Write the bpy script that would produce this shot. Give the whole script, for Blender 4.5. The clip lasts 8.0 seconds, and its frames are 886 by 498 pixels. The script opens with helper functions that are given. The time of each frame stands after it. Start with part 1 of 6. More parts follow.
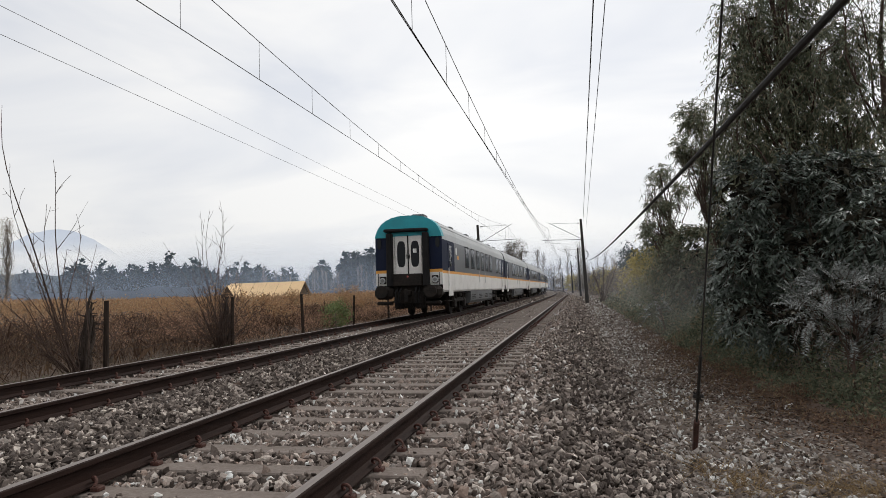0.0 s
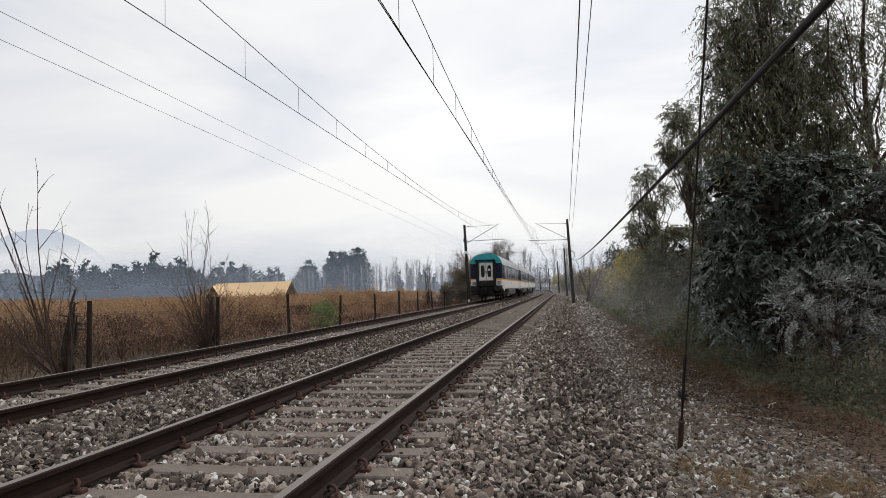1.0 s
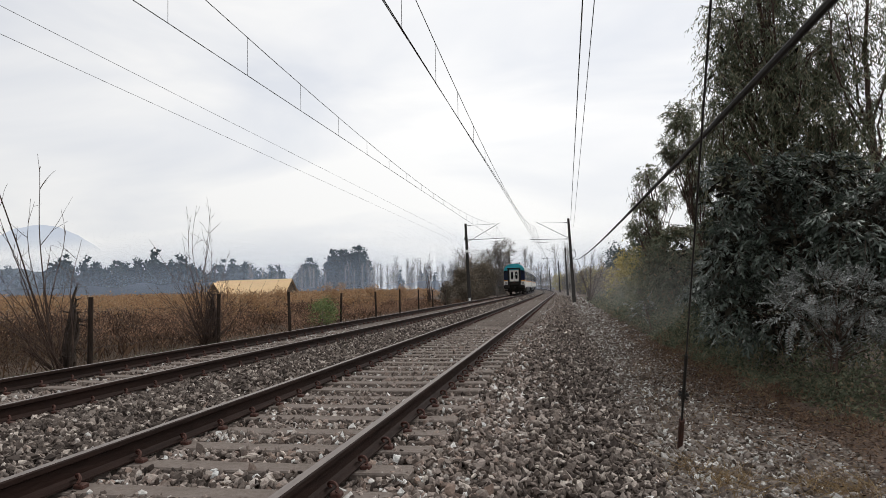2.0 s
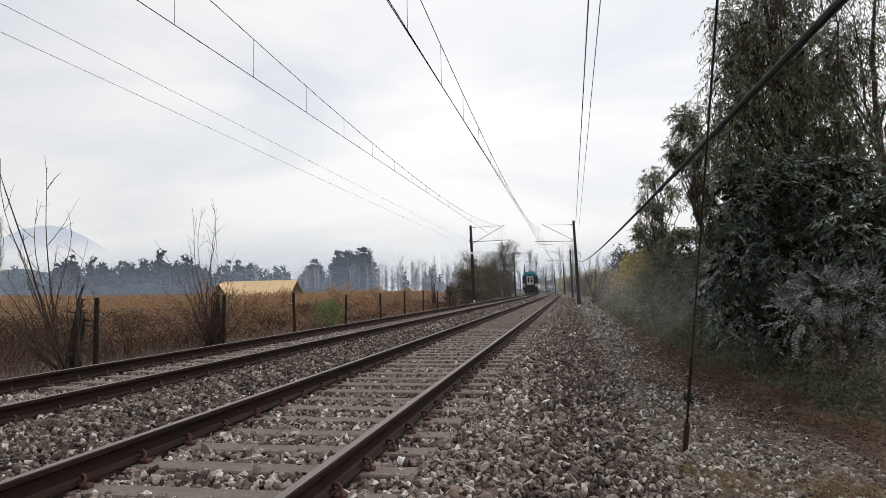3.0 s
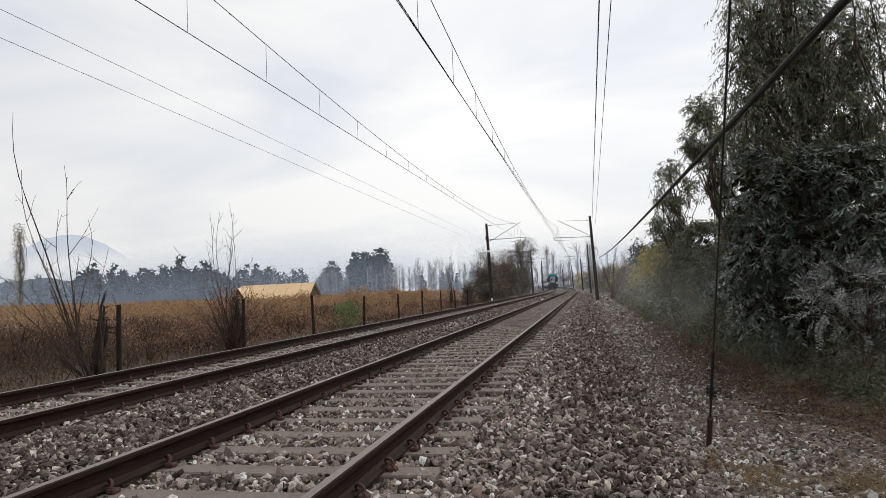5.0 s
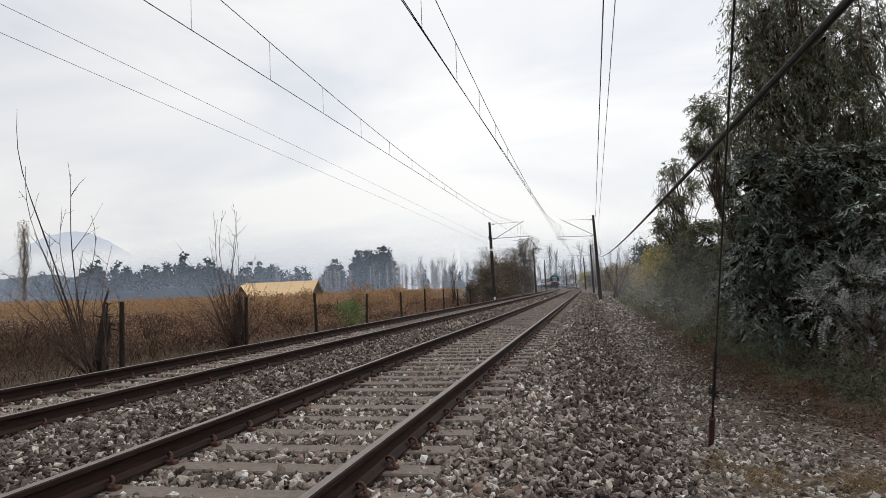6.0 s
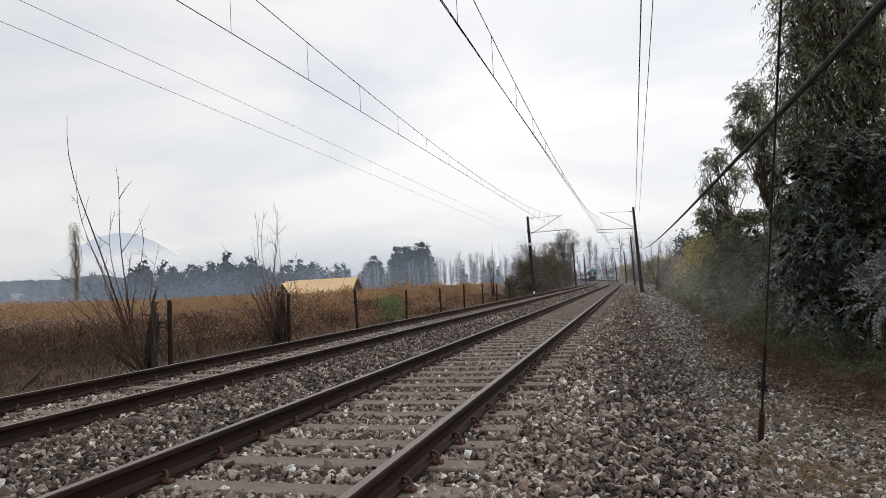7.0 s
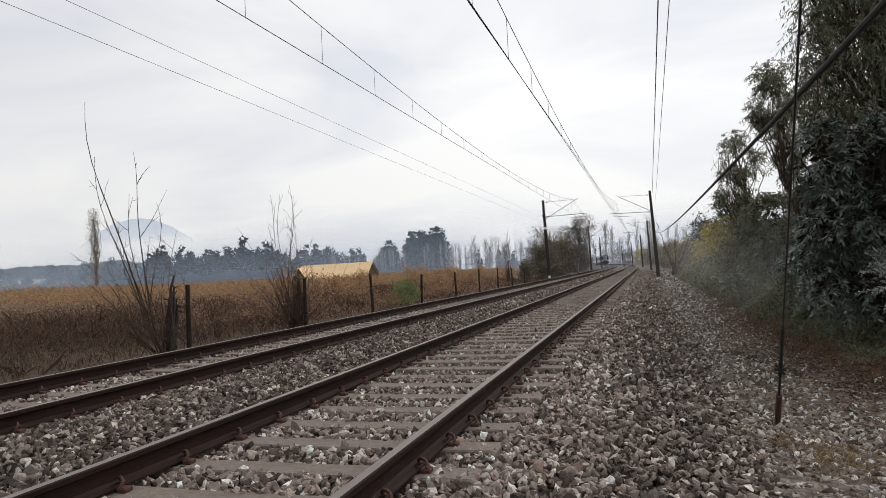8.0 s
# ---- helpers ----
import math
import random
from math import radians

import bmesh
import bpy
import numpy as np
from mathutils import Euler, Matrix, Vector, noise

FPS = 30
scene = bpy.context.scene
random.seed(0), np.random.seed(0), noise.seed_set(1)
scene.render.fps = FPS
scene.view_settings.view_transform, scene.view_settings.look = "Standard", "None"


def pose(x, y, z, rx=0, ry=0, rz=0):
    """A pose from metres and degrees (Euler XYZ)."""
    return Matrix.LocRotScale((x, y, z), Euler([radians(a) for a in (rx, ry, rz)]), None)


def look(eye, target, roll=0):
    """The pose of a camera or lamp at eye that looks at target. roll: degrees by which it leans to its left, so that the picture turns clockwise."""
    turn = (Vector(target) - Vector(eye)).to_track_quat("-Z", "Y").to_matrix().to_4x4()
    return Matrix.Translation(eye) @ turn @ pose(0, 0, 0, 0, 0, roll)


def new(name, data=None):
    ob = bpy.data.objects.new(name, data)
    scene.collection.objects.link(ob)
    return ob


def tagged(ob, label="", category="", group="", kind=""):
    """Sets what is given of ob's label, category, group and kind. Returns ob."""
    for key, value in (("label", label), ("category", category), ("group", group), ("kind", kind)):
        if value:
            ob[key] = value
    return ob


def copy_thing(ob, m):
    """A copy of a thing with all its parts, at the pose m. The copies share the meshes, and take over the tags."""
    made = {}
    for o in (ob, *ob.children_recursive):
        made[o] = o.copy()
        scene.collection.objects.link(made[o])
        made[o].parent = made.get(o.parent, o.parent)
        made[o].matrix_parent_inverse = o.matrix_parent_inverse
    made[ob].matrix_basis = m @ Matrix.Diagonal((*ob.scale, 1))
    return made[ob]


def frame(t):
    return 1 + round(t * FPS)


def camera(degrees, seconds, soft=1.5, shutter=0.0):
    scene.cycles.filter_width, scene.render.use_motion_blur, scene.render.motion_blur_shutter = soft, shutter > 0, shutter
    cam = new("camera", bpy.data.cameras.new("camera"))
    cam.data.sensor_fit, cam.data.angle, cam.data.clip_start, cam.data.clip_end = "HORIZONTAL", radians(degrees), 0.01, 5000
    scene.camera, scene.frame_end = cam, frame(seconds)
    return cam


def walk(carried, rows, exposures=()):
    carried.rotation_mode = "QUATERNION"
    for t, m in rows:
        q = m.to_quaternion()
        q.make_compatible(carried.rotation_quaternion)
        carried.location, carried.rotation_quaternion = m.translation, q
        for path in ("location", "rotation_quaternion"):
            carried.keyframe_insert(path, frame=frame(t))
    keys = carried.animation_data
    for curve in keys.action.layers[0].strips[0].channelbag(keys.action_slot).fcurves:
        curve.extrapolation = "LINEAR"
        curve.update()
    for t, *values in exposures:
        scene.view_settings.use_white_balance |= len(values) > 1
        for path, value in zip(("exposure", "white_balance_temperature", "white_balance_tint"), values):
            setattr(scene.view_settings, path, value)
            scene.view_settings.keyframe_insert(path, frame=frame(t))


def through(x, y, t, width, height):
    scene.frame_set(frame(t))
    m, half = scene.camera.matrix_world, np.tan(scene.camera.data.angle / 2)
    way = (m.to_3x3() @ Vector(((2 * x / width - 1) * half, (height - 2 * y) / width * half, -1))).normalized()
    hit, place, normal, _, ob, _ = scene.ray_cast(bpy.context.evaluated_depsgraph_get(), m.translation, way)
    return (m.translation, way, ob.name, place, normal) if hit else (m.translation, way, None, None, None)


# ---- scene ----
cam = camera(67.0, 8.0, soft=0.75)
# seconds, x, y, z, yaw, pitch, roll of the hand-held camera
PATH = [
    (0.0, 0.002, 0.001, 1.070, 11.367, 3.491, 1.556),
    (0.5, 0.000, 0.003, 1.072, 10.665, 3.734, 1.571),
    (1.0, 0.003, 0.005, 1.070, 10.246, 3.460, 1.581),
    (1.5, 0.000, 0.000, 1.065, 10.185, 3.289, 1.344),
    (3.0, -0.001, -0.000, 1.067, 10.713, 3.494, 1.013),
    (3.5, -0.001, 0.006, 1.065, 11.285, 3.326, 1.245),
    (4.0, -0.004, 0.010, 1.069, 11.631, 3.182, 1.790),
    (4.5, -0.004, -0.001, 1.069, 12.196, 3.482, 2.397),
    (6.0, 0.002, 0.010, 1.069, 12.442, 3.344, 2.102),
    (6.5, -0.013, -0.011, 1.071, 13.918, 3.374, 2.398),
    (7.0, -0.017, 0.001, 1.072, 15.742, 3.082, 2.839),
    (7.5, -0.024, -0.008, 1.067, 16.163, 2.556, 2.607),
    (8.0, -0.017, -0.007, 1.063, 17.034, 1.820, 2.943),
]
walk(cam, [(t, pose(x, y, z, 90 + p, r, w)) for t, x, y, z, w, p, r in PATH])

# ---- light: a bright overcast sky ----
world = bpy.data.worlds.new("overcast")
scene.world = world
world.use_nodes = True
wt = world.node_tree
wt.nodes.clear()


def wnode(kind, **values):
    n = wt.nodes.new(kind)
    for k, v in values.items():
        n.inputs[k].default_value = v
    return n


w_out = wt.nodes.new("ShaderNodeOutputWorld")
w_bg = wnode("ShaderNodeBackground", Strength=1.0)
w_sky = wt.nodes.new("ShaderNodeTexSky")
w_sky.sky_type, w_sky.sun_disc = "NISHITA", False
w_sky.sun_elevation, w_sky.sun_rotation = radians(48), radians(35)
w_dim = wt.nodes.new("ShaderNodeMixRGB")
w_dim.blend_type = "MULTIPLY"
w_dim.inputs[0].default_value = 1.0
w_dim.inputs[2].default_value = (0.10, 0.10, 0.10, 1)
w_map = wt.nodes.new("ShaderNodeMapping")
w_map.inputs["Scale"].default_value = (1.3, 1.3, 4.5)
w_co = wt.nodes.new("ShaderNodeTexCoord")
w_noise = wnode("ShaderNodeTexNoise", Scale=1.5, Detail=5.0, Roughness=0.5, Distortion=0.5)
w_ramp = wt.nodes.new("ShaderNodeValToRGB")
w_ramp.color_ramp.elements[0].position, w_ramp.color_ramp.elements[0].color = 0.36, (0.83, 0.855, 0.91, 1)
w_ramp.color_ramp.elements[1].position, w_ramp.color_ramp.elements[1].color = 0.60, (1.07, 1.06, 1.045, 1)
w_mix = wt.nodes.new("ShaderNodeMixRGB")
w_mix.inputs[0].default_value = 0.93
for a, b in ((w_co.outputs["Generated"], w_map.inputs[0]), (w_map.outputs[0], w_noise.inputs["Vector"]),
             (w_noise.outputs["Fac"], w_ramp.inputs[0]), (w_sky.outputs[0], w_dim.inputs[1]),
             (w_dim.outputs[0], w_mix.inputs[1]), (w_ramp.outputs[0], w_mix.inputs[2]),
             (w_mix.outputs[0], w_bg.inputs[0]), (w_bg.outputs[0], w_out.inputs[0])):
    wt.links.new(a, b)
# the cloud is a little greyer low over the land
w_sep, w_low = wt.nodes.new("ShaderNodeSeparateXYZ"), wt.nodes.new("ShaderNodeMapRange")
w_low.inputs[2].default_value, w_low.inputs[3].default_value = 0.22, 0.90
w_mul = wt.nodes.new("ShaderNodeMixRGB")
w_mul.blend_type = "MULTIPLY"
w_mul.inputs[0].default_value = 1.0
for a, b in ((w_co.outputs["Generated"], w_sep.inputs[0]), (w_sep.outputs[2], w_low.inputs[0]), (w_low.outputs[0], w_mul.inputs[2]), (w_mix.outputs[0], w_mul.inputs[1]), (w_mul.outputs[0], w_bg.inputs[0])):
    wt.links.new(a, b)
w_west = wt.nodes.new("ShaderNodeMapRange")
w_west.inputs[1].default_value, w_west.inputs[2].default_value = -0.72, -0.15
w_west.inputs[3].default_value = 0.88
w_mul2 = wt.nodes.new("ShaderNodeMixRGB")
w_mul2.blend_type = "MULTIPLY"
w_mul2.inputs[0].default_value = 1.0
for a, b in ((w_sep.outputs[0], w_west.inputs[0]), (w_west.outputs[0], w_mul2.inputs[2]), (w_mul.outputs[0], w_mul2.inputs[1]), (w_mul2.outputs[0], w_bg.inputs[0])):
    wt.links.new(a, b)
sun = new("sun", bpy.data.lights.new("sun", "SUN"))
sun.data.energy, sun.data.angle, sun.data.color = 1.5, radians(18), (1.0, 0.97, 0.93)
sun.matrix_world = look((30, 40, 60), (0, 0, 0))
scene.view_settings.exposure = 0.0

# ---- materials ----
def tree_of(name):
    m = bpy.data.materials.new(name)
    m.use_nodes = True
    t = m.node_tree
    return m, t, t.nodes["Principled BSDF"]


def mix(t, fac, a, b, kind="MIX"):
    n = t.nodes.new("ShaderNodeMixRGB")
    n.blend_type = kind
    for i, v in ((0, fac), (1, a), (2, b)):
        if isinstance(v, bpy.types.NodeSocket):
            t.links.new(v, n.inputs[i])
        else:
            n.inputs[i].default_value = v if i == 0 else (*v, 1)
    return n.outputs[0]


def noise_of(t, scale, detail=5.0, rough=0.6, stretch=(1, 1, 1), lo=0.35, hi=0.65):
    co, mp = t.nodes.new("ShaderNodeTexCoord"), t.nodes.new("ShaderNodeMapping")
    mp.inputs["Scale"].default_value = stretch
    n, r = t.nodes.new("ShaderNodeTexNoise"), t.nodes.new("ShaderNodeMapRange")
    n.inputs["Scale"].default_value, n.inputs["Detail"].default_value = scale, detail
    n.inputs["Roughness"].default_value = rough
    r.inputs[1].default_value, r.inputs[2].default_value = lo, hi
    t.links.new(co.outputs["Object"], mp.inputs[0])
    t.links.new(mp.outputs[0], n.inputs["Vector"])
    t.links.new(n.outputs["Fac"], r.inputs[0])
    return r.outputs[0]


def ramp(t, fac, *stops):
    n = t.nodes.new("ShaderNodeValToRGB")
    e = n.color_ramp.elements
    while len(e) < len(stops):
        e.new(0.5)
    for k, (p, c) in zip(e, stops):
        k.position, k.color = p, (*c, 1)
    t.links.new(fac, n.inputs[0])
    return n.outputs[0]


def bump(t, p, height, strength, distance=0.02):
    n = t.nodes.new("ShaderNodeBump")
    n.inputs["Strength"].default_value, n.inputs["Distance"].default_value = strength, distance
    t.links.new(height, n.inputs["Height"])
    t.links.new(n.outputs[0], p.inputs["Normal"])


def surface(name, a, b, dirt, fine=30, coarse=2, rough=0.8, metal=0.0, relief=0.3, stretch=(1, 1, 1), dirt_amount=0.5):
    """Two tones in a fine grain, with coarse patches of dirt, and a relief from the grain."""
    m, t, p = tree_of(name)
    g, c = noise_of(t, fine, stretch=stretch), noise_of(t, coarse, stretch=stretch, lo=0.42, hi=0.75)
    sc = t.nodes.new("ShaderNodeMath")
    sc.operation, sc.inputs[1].default_value = "MULTIPLY", dirt_amount
    t.links.new(c, sc.inputs[0])
    t.links.new(mix(t, sc.outputs[0], mix(t, g, a, b), dirt), p.inputs["Base Color"])
    p.inputs["Roughness"].default_value, p.inputs["Metallic"].default_value = rough, metal
    p.inputs["Specular IOR Level"].default_value = 0.5 if rough < 0.65 else 0.15
    bump(t, p, g, relief, 0.3 / fine)
    return m


def islands(name, *stops, rough=0.85, sheen=0.0, grain=40.0, amount=0.35, through=0.0):
    """Each loose piece of the mesh takes a tone of its own from the stops, with a grain over it."""
    m, t, p = tree_of(name)
    geo = t.nodes.new("ShaderNodeNewGeometry")
    c = ramp(t, geo.outputs["Random Per Island"], *stops)
    g = noise_of(t, grain)
    t.links.new(mix(t, amount, c, mix(t, g, (0.2, 0.2, 0.2), (1, 1, 1)), "MULTIPLY"), p.inputs["Base Color"])
    p.inputs["Roughness"].default_value = rough
    p.inputs["Specular IOR Level"].default_value = 0.5 if rough < 0.65 else 0.15
    if through:
        out, tr, ms = t.nodes["Material Output"], t.nodes.new("ShaderNodeBsdfTranslucent"), t.nodes.new("ShaderNodeMixShader")
        t.links.new(c, tr.inputs[0])
        ms.inputs[0].default_value = through
        t.links.new(p.outputs[0], ms.inputs[1])
        t.links.new(tr.outputs[0], ms.inputs[2])
        t.links.new(ms.outputs[0], out.inputs[0])
    return m


M_STONE = islands("ballast_stone", (0.0, (0.0871, 0.0673, 0.0572)), (0.25, (0.203, 0.163, 0.139)), (0.55, (0.372, 0.312, 0.275)),
                  (0.75, (0.279, 0.203, 0.163)), (0.9, (0.534, 0.481, 0.435)), (1.0, (0.774, 0.774, 0.745)), amount=0.5, grain=60)
M_STONE_DARK = islands("ballast_stone_dark", (0.0, (0.0471, 0.0369, 0.0321)), (0.4, (0.124, 0.0998, 0.0858)), (0.78, (0.236, 0.196, 0.169)),
                       (0.95, (0.423, 0.363, 0.317)), (1.0, (0.706, 0.629, 0.553)), amount=0.5, grain=60)
M_PATH_STONE = islands("path_stone", (0.0, (0.0671, 0.051, 0.0406)), (0.4, (0.168, 0.137, 0.117)), (0.75, (0.314, 0.277, 0.246)),
                       (1.0, (0.662, 0.662, 0.635)), amount=0.4, grain=60)


def bed_material():
    m, t, p = tree_of("ballast_bed")
    co, v = t.nodes.new("ShaderNodeTexCoord"), t.nodes.new("ShaderNodeTexVoronoi")
    v.inputs["Scale"].default_value = 11
    t.links.new(co.outputs["Object"], v.inputs["Vector"])
    sep = t.nodes.new("ShaderNodeSeparateColor")
    t.links.new(v.outputs["Color"], sep.inputs[0])
    c = ramp(t, sep.outputs[0], (0.0, (0.07, 0.055, 0.046)), (0.5, (0.165, 0.135, 0.115)), (0.85, (0.27, 0.23, 0.20)), (1.0, (0.44, 0.40, 0.36)))
    edge = t.nodes.new("ShaderNodeMapRange")
    edge.inputs[1].default_value, edge.inputs[2].default_value = 0.15, 0.75
    edge.inputs[3].default_value, edge.inputs[4].default_value = 1.0, 0.3
    t.links.new(v.outputs["Distance"], edge.inputs[0])
    big = noise_of(t, 0.7, lo=0.4, hi=0.7)
    # darker at the cell rims: shade and dirt between stones put into the colour
    c = mix(t, 0.7, c, edge.outputs[0], "MULTIPLY")
    t.links.new(mix(t, big, c, (0.075, 0.058, 0.048)), p.inputs["Base Color"])
    p.inputs["Roughness"].default_value, p.inputs["Specular IOR Level"].default_value = 0.95, 0.1
    bump(t, p, edge.outputs[0], 0.9, 0.04)
    return m


M_BED = bed_material()
M_SOIL = surface("field_soil", (0.042, 0.028, 0.020), (0.075, 0.050, 0.033), (0.095, 0.06, 0.035), fine=3, coarse=0.05, relief=0.6)
M_LITTER = surface("litter", (0.063, 0.042, 0.0308), (0.126, 0.0868, 0.0644), (0.049, 0.0364, 0.028), fine=18, coarse=0.8, relief=0.8)
M_RAIL = surface("rusty_rail", (0.0108, 0.0054, 0.00396), (0.0202, 0.0104, 0.00756), (0.0331, 0.0158, 0.0115), fine=25, coarse=3, rough=0.75, relief=0.3, stretch=(1, 0.15, 1))
M_RAILTOP = surface("worn_rail_top", (0.145, 0.119, 0.106), (0.196, 0.166, 0.149), (0.085, 0.0663, 0.0561), fine=60, coarse=4, rough=0.55, metal=0.2, relief=0.05, stretch=(1, 0.05, 1))
M_SLEEPER = surface("sleeper_concrete", (0.139, 0.113, 0.0974), (0.187, 0.157, 0.137), (0.0914, 0.0713, 0.0592), fine=28, coarse=3, relief=0.35)
M_CLIP = surface("rusty_clip", (0.045, 0.026, 0.022), (0.085, 0.045, 0.035), (0.13, 0.04, 0.03), fine=60, coarse=9, rough=0.7, relief=0.3)
M_MAST = surface("weathered_mast", (0.026, 0.024, 0.023), (0.045, 0.041, 0.038), (0.065, 0.055, 0.048), fine=14, coarse=1.5, rough=0.8, relief=0.4, stretch=(1, 1, 0.2))
M_STEEL = surface("dull_steel", (0.12, 0.12, 0.12), (0.18, 0.18, 0.18), (0.09, 0.075, 0.065), fine=40, coarse=4, rough=0.55, metal=0.5, relief=0.1)
M_WIRE = surface("catenary_wire", (0.03, 0.028, 0.027), (0.05, 0.046, 0.044), (0.03, 0.026, 0.022), fine=30, coarse=3, rough=0.7, metal=0.1, relief=0.1)
M_CABLE = surface("black_cable", (0.018, 0.017, 0.016), (0.030, 0.028, 0.026), (0.045, 0.042, 0.038), fine=60, coarse=6, rough=0.7, relief=0.15, stretch=(1, 0.3, 1))
M_WHITE = surface("enamel_white", (0.62, 0.62, 0.60), (0.70, 0.70, 0.68), (0.40, 0.38, 0.35), fine=20, coarse=2, rough=0.5, relief=0.05)

# ---- mesh helpers ----
class Build:
    """Gathers verts and faces (with a material slot each) and links them as one mesh object."""

    def __init__(self):
        self.v, self.f, self.m = [], [], []

    def add(self, verts, faces, slot=0):
        o = len(self.v)
        self.v += [tuple(p) for p in verts]
        self.f += [tuple(o + i for i in q) for q in faces]
        self.m += [slot] * len(faces)
        return self

    def box(self, c, s, bevel=0.0, slot=0, turn=None):
        bm = bmesh.new()
        bmesh.ops.create_cube(bm, size=1)
        bmesh.ops.scale(bm, vec=s, verts=bm.verts)
        if bevel:
            bmesh.ops.bevel(bm, geom=bm.edges[:], offset=bevel, segments=1, affect="EDGES")
        if turn:
            bmesh.ops.transform(bm, matrix=turn, verts=bm.verts)
        bm.verts.index_update()
        self.add([p.co + Vector(c) for p in bm.verts], [[q.index for q in f.verts] for f in bm.faces], slot)
        bm.free()
        return self

    def tube(self, pts, r, n=6, slot=0, r_end=None, caps=True):
        pts = [Vector(p) for p in pts]
        k, vs, fs = len(pts), [], []
        for i, p in enumerate(pts):
            d = (pts[min(i + 1, k - 1)] - pts[max(i - 1, 0)]).normalized()
            a = d.cross((0, 0, 1) if abs(d.z) < 0.9 else (1, 0, 0)).normalized()
            b = d.cross(a)
            rr = r if r_end is None else r + (r_end - r) * i / (k - 1)
            vs += [p + rr * (a * math.cos(2 * math.pi * j / n) + b * math.sin(2 * math.pi * j / n)) for j in range(n)]
        for i in range(k - 1):
            fs += [(i * n + j, (i + 1) * n + j, (i + 1) * n + (j + 1) % n, i * n + (j + 1) % n) for j in range(n)]
        if caps:
            fs += [tuple(range(n)), tuple((k - 1) * n + j for j in reversed(range(n)))]
        return self.add(vs, fs, slot)

    def extrude(self, loop, ys, slots=None, caps=True):
        """A closed loop of (x, z) drawn along y through the given stations; each may be scaled: (y, sx, sz, z0)."""
        n, vs, fs, o = len(loop), [], [], len(self.f)
        for y, sx, sz, z0 in ys:
            vs += [(x * sx, y, z0 + (z - z0) * sz) for x, z in loop]
        ms = []
        for i in range(len(ys) - 1):
            for j in range(n):
                fs.append((i * n + j, i * n + (j + 1) % n, (i + 1) * n + (j + 1) % n, (i + 1) * n + j))
                ms.append(slots[j] if slots else 0)
        if caps:
            fs += [tuple(reversed(range(n))), tuple((len(ys) - 1) * n + j for j in range(n))]
            ms += [slots[0] if slots else 0] * 2
        self.add(vs, fs)
        self.m[o:] = ms
        return self

    def done(self, name, mats, parent=None, label="", smooth=False):
        return link_mesh(name, self.v, self.f, mats, parent, label, smooth, self.m)


def link_mesh(name, v, f, mats, parent=None, label="", smooth=False, slots=None):
    me = bpy.data.meshes.new(name)
    me.from_pydata(v, [], f)
    for m in mats if isinstance(mats, (list, tuple)) else [mats]:
        me.materials.append(m)
    if slots is not None and any(slots):
        me.polygons.foreach_set("material_index", slots)
    me.polygons.foreach_set("use_smooth", [smooth] * len(me.polygons))
    me.update()
    ob = new(name, me)
    ob.parent = parent
    return tagged(ob, label)


def holder(name, label, category, at=(0, 0, 0), group="", kind=""):
    e = new(name)
    e.location = at
    e.empty_display_size = 0.2
    return tagged(e, label, category, group, kind)


# ---- the line: straight for 80 m, then a wide bend to the left ----
NEAR, FAR, GAUGE, RADIUS, BEND = -2.397, -6.421, 1.746, 1905.0, 80.0


def along(c, s):
    """x, y and heading (radians) of the line at x = c on the straight, s metres on."""
    if s <= BEND:
        return c, s, 0.0
    a, r = (s - BEND) / RADIUS, RADIUS + c - NEAR
    return c - r * (1 - math.cos(a)), BEND + r * math.sin(a), a


def bend_of(y):
    return RADIUS - np.sqrt(RADIUS ** 2 - np.maximum(y - BEND, 0) ** 2)


STATIONS = [-60, -20, 0, 20, 40, 60, 80] + [80 + 6 * i for i in range(1, 75)]

# cross-section of the ballast: across (on the straight), height over the rail tops' level
BED = [(-10.6, -0.95), (-9.7, -0.56), (-9.2, -0.47), (-8.5, -0.27), (-8.1, -0.215), (-7.2, -0.215), (-5.6, -0.215), (-5.0, -0.16), (-4.4, -0.13),
       (-3.9, -0.17), (-3.4, -0.215), (-1.2, -0.215), (-0.95, -0.225), (-0.6, -0.25), (0.1, -0.44), (0.6, -0.52), (1.2, -0.54), (2.0, -0.54), (2.8, -0.54), (3.6, -0.95)]
BED_X, BED_Z = [p[0] for p in BED], [p[1] for p in BED]


def bed_z(u):
    return np.interp(u, BED_X, BED_Z)


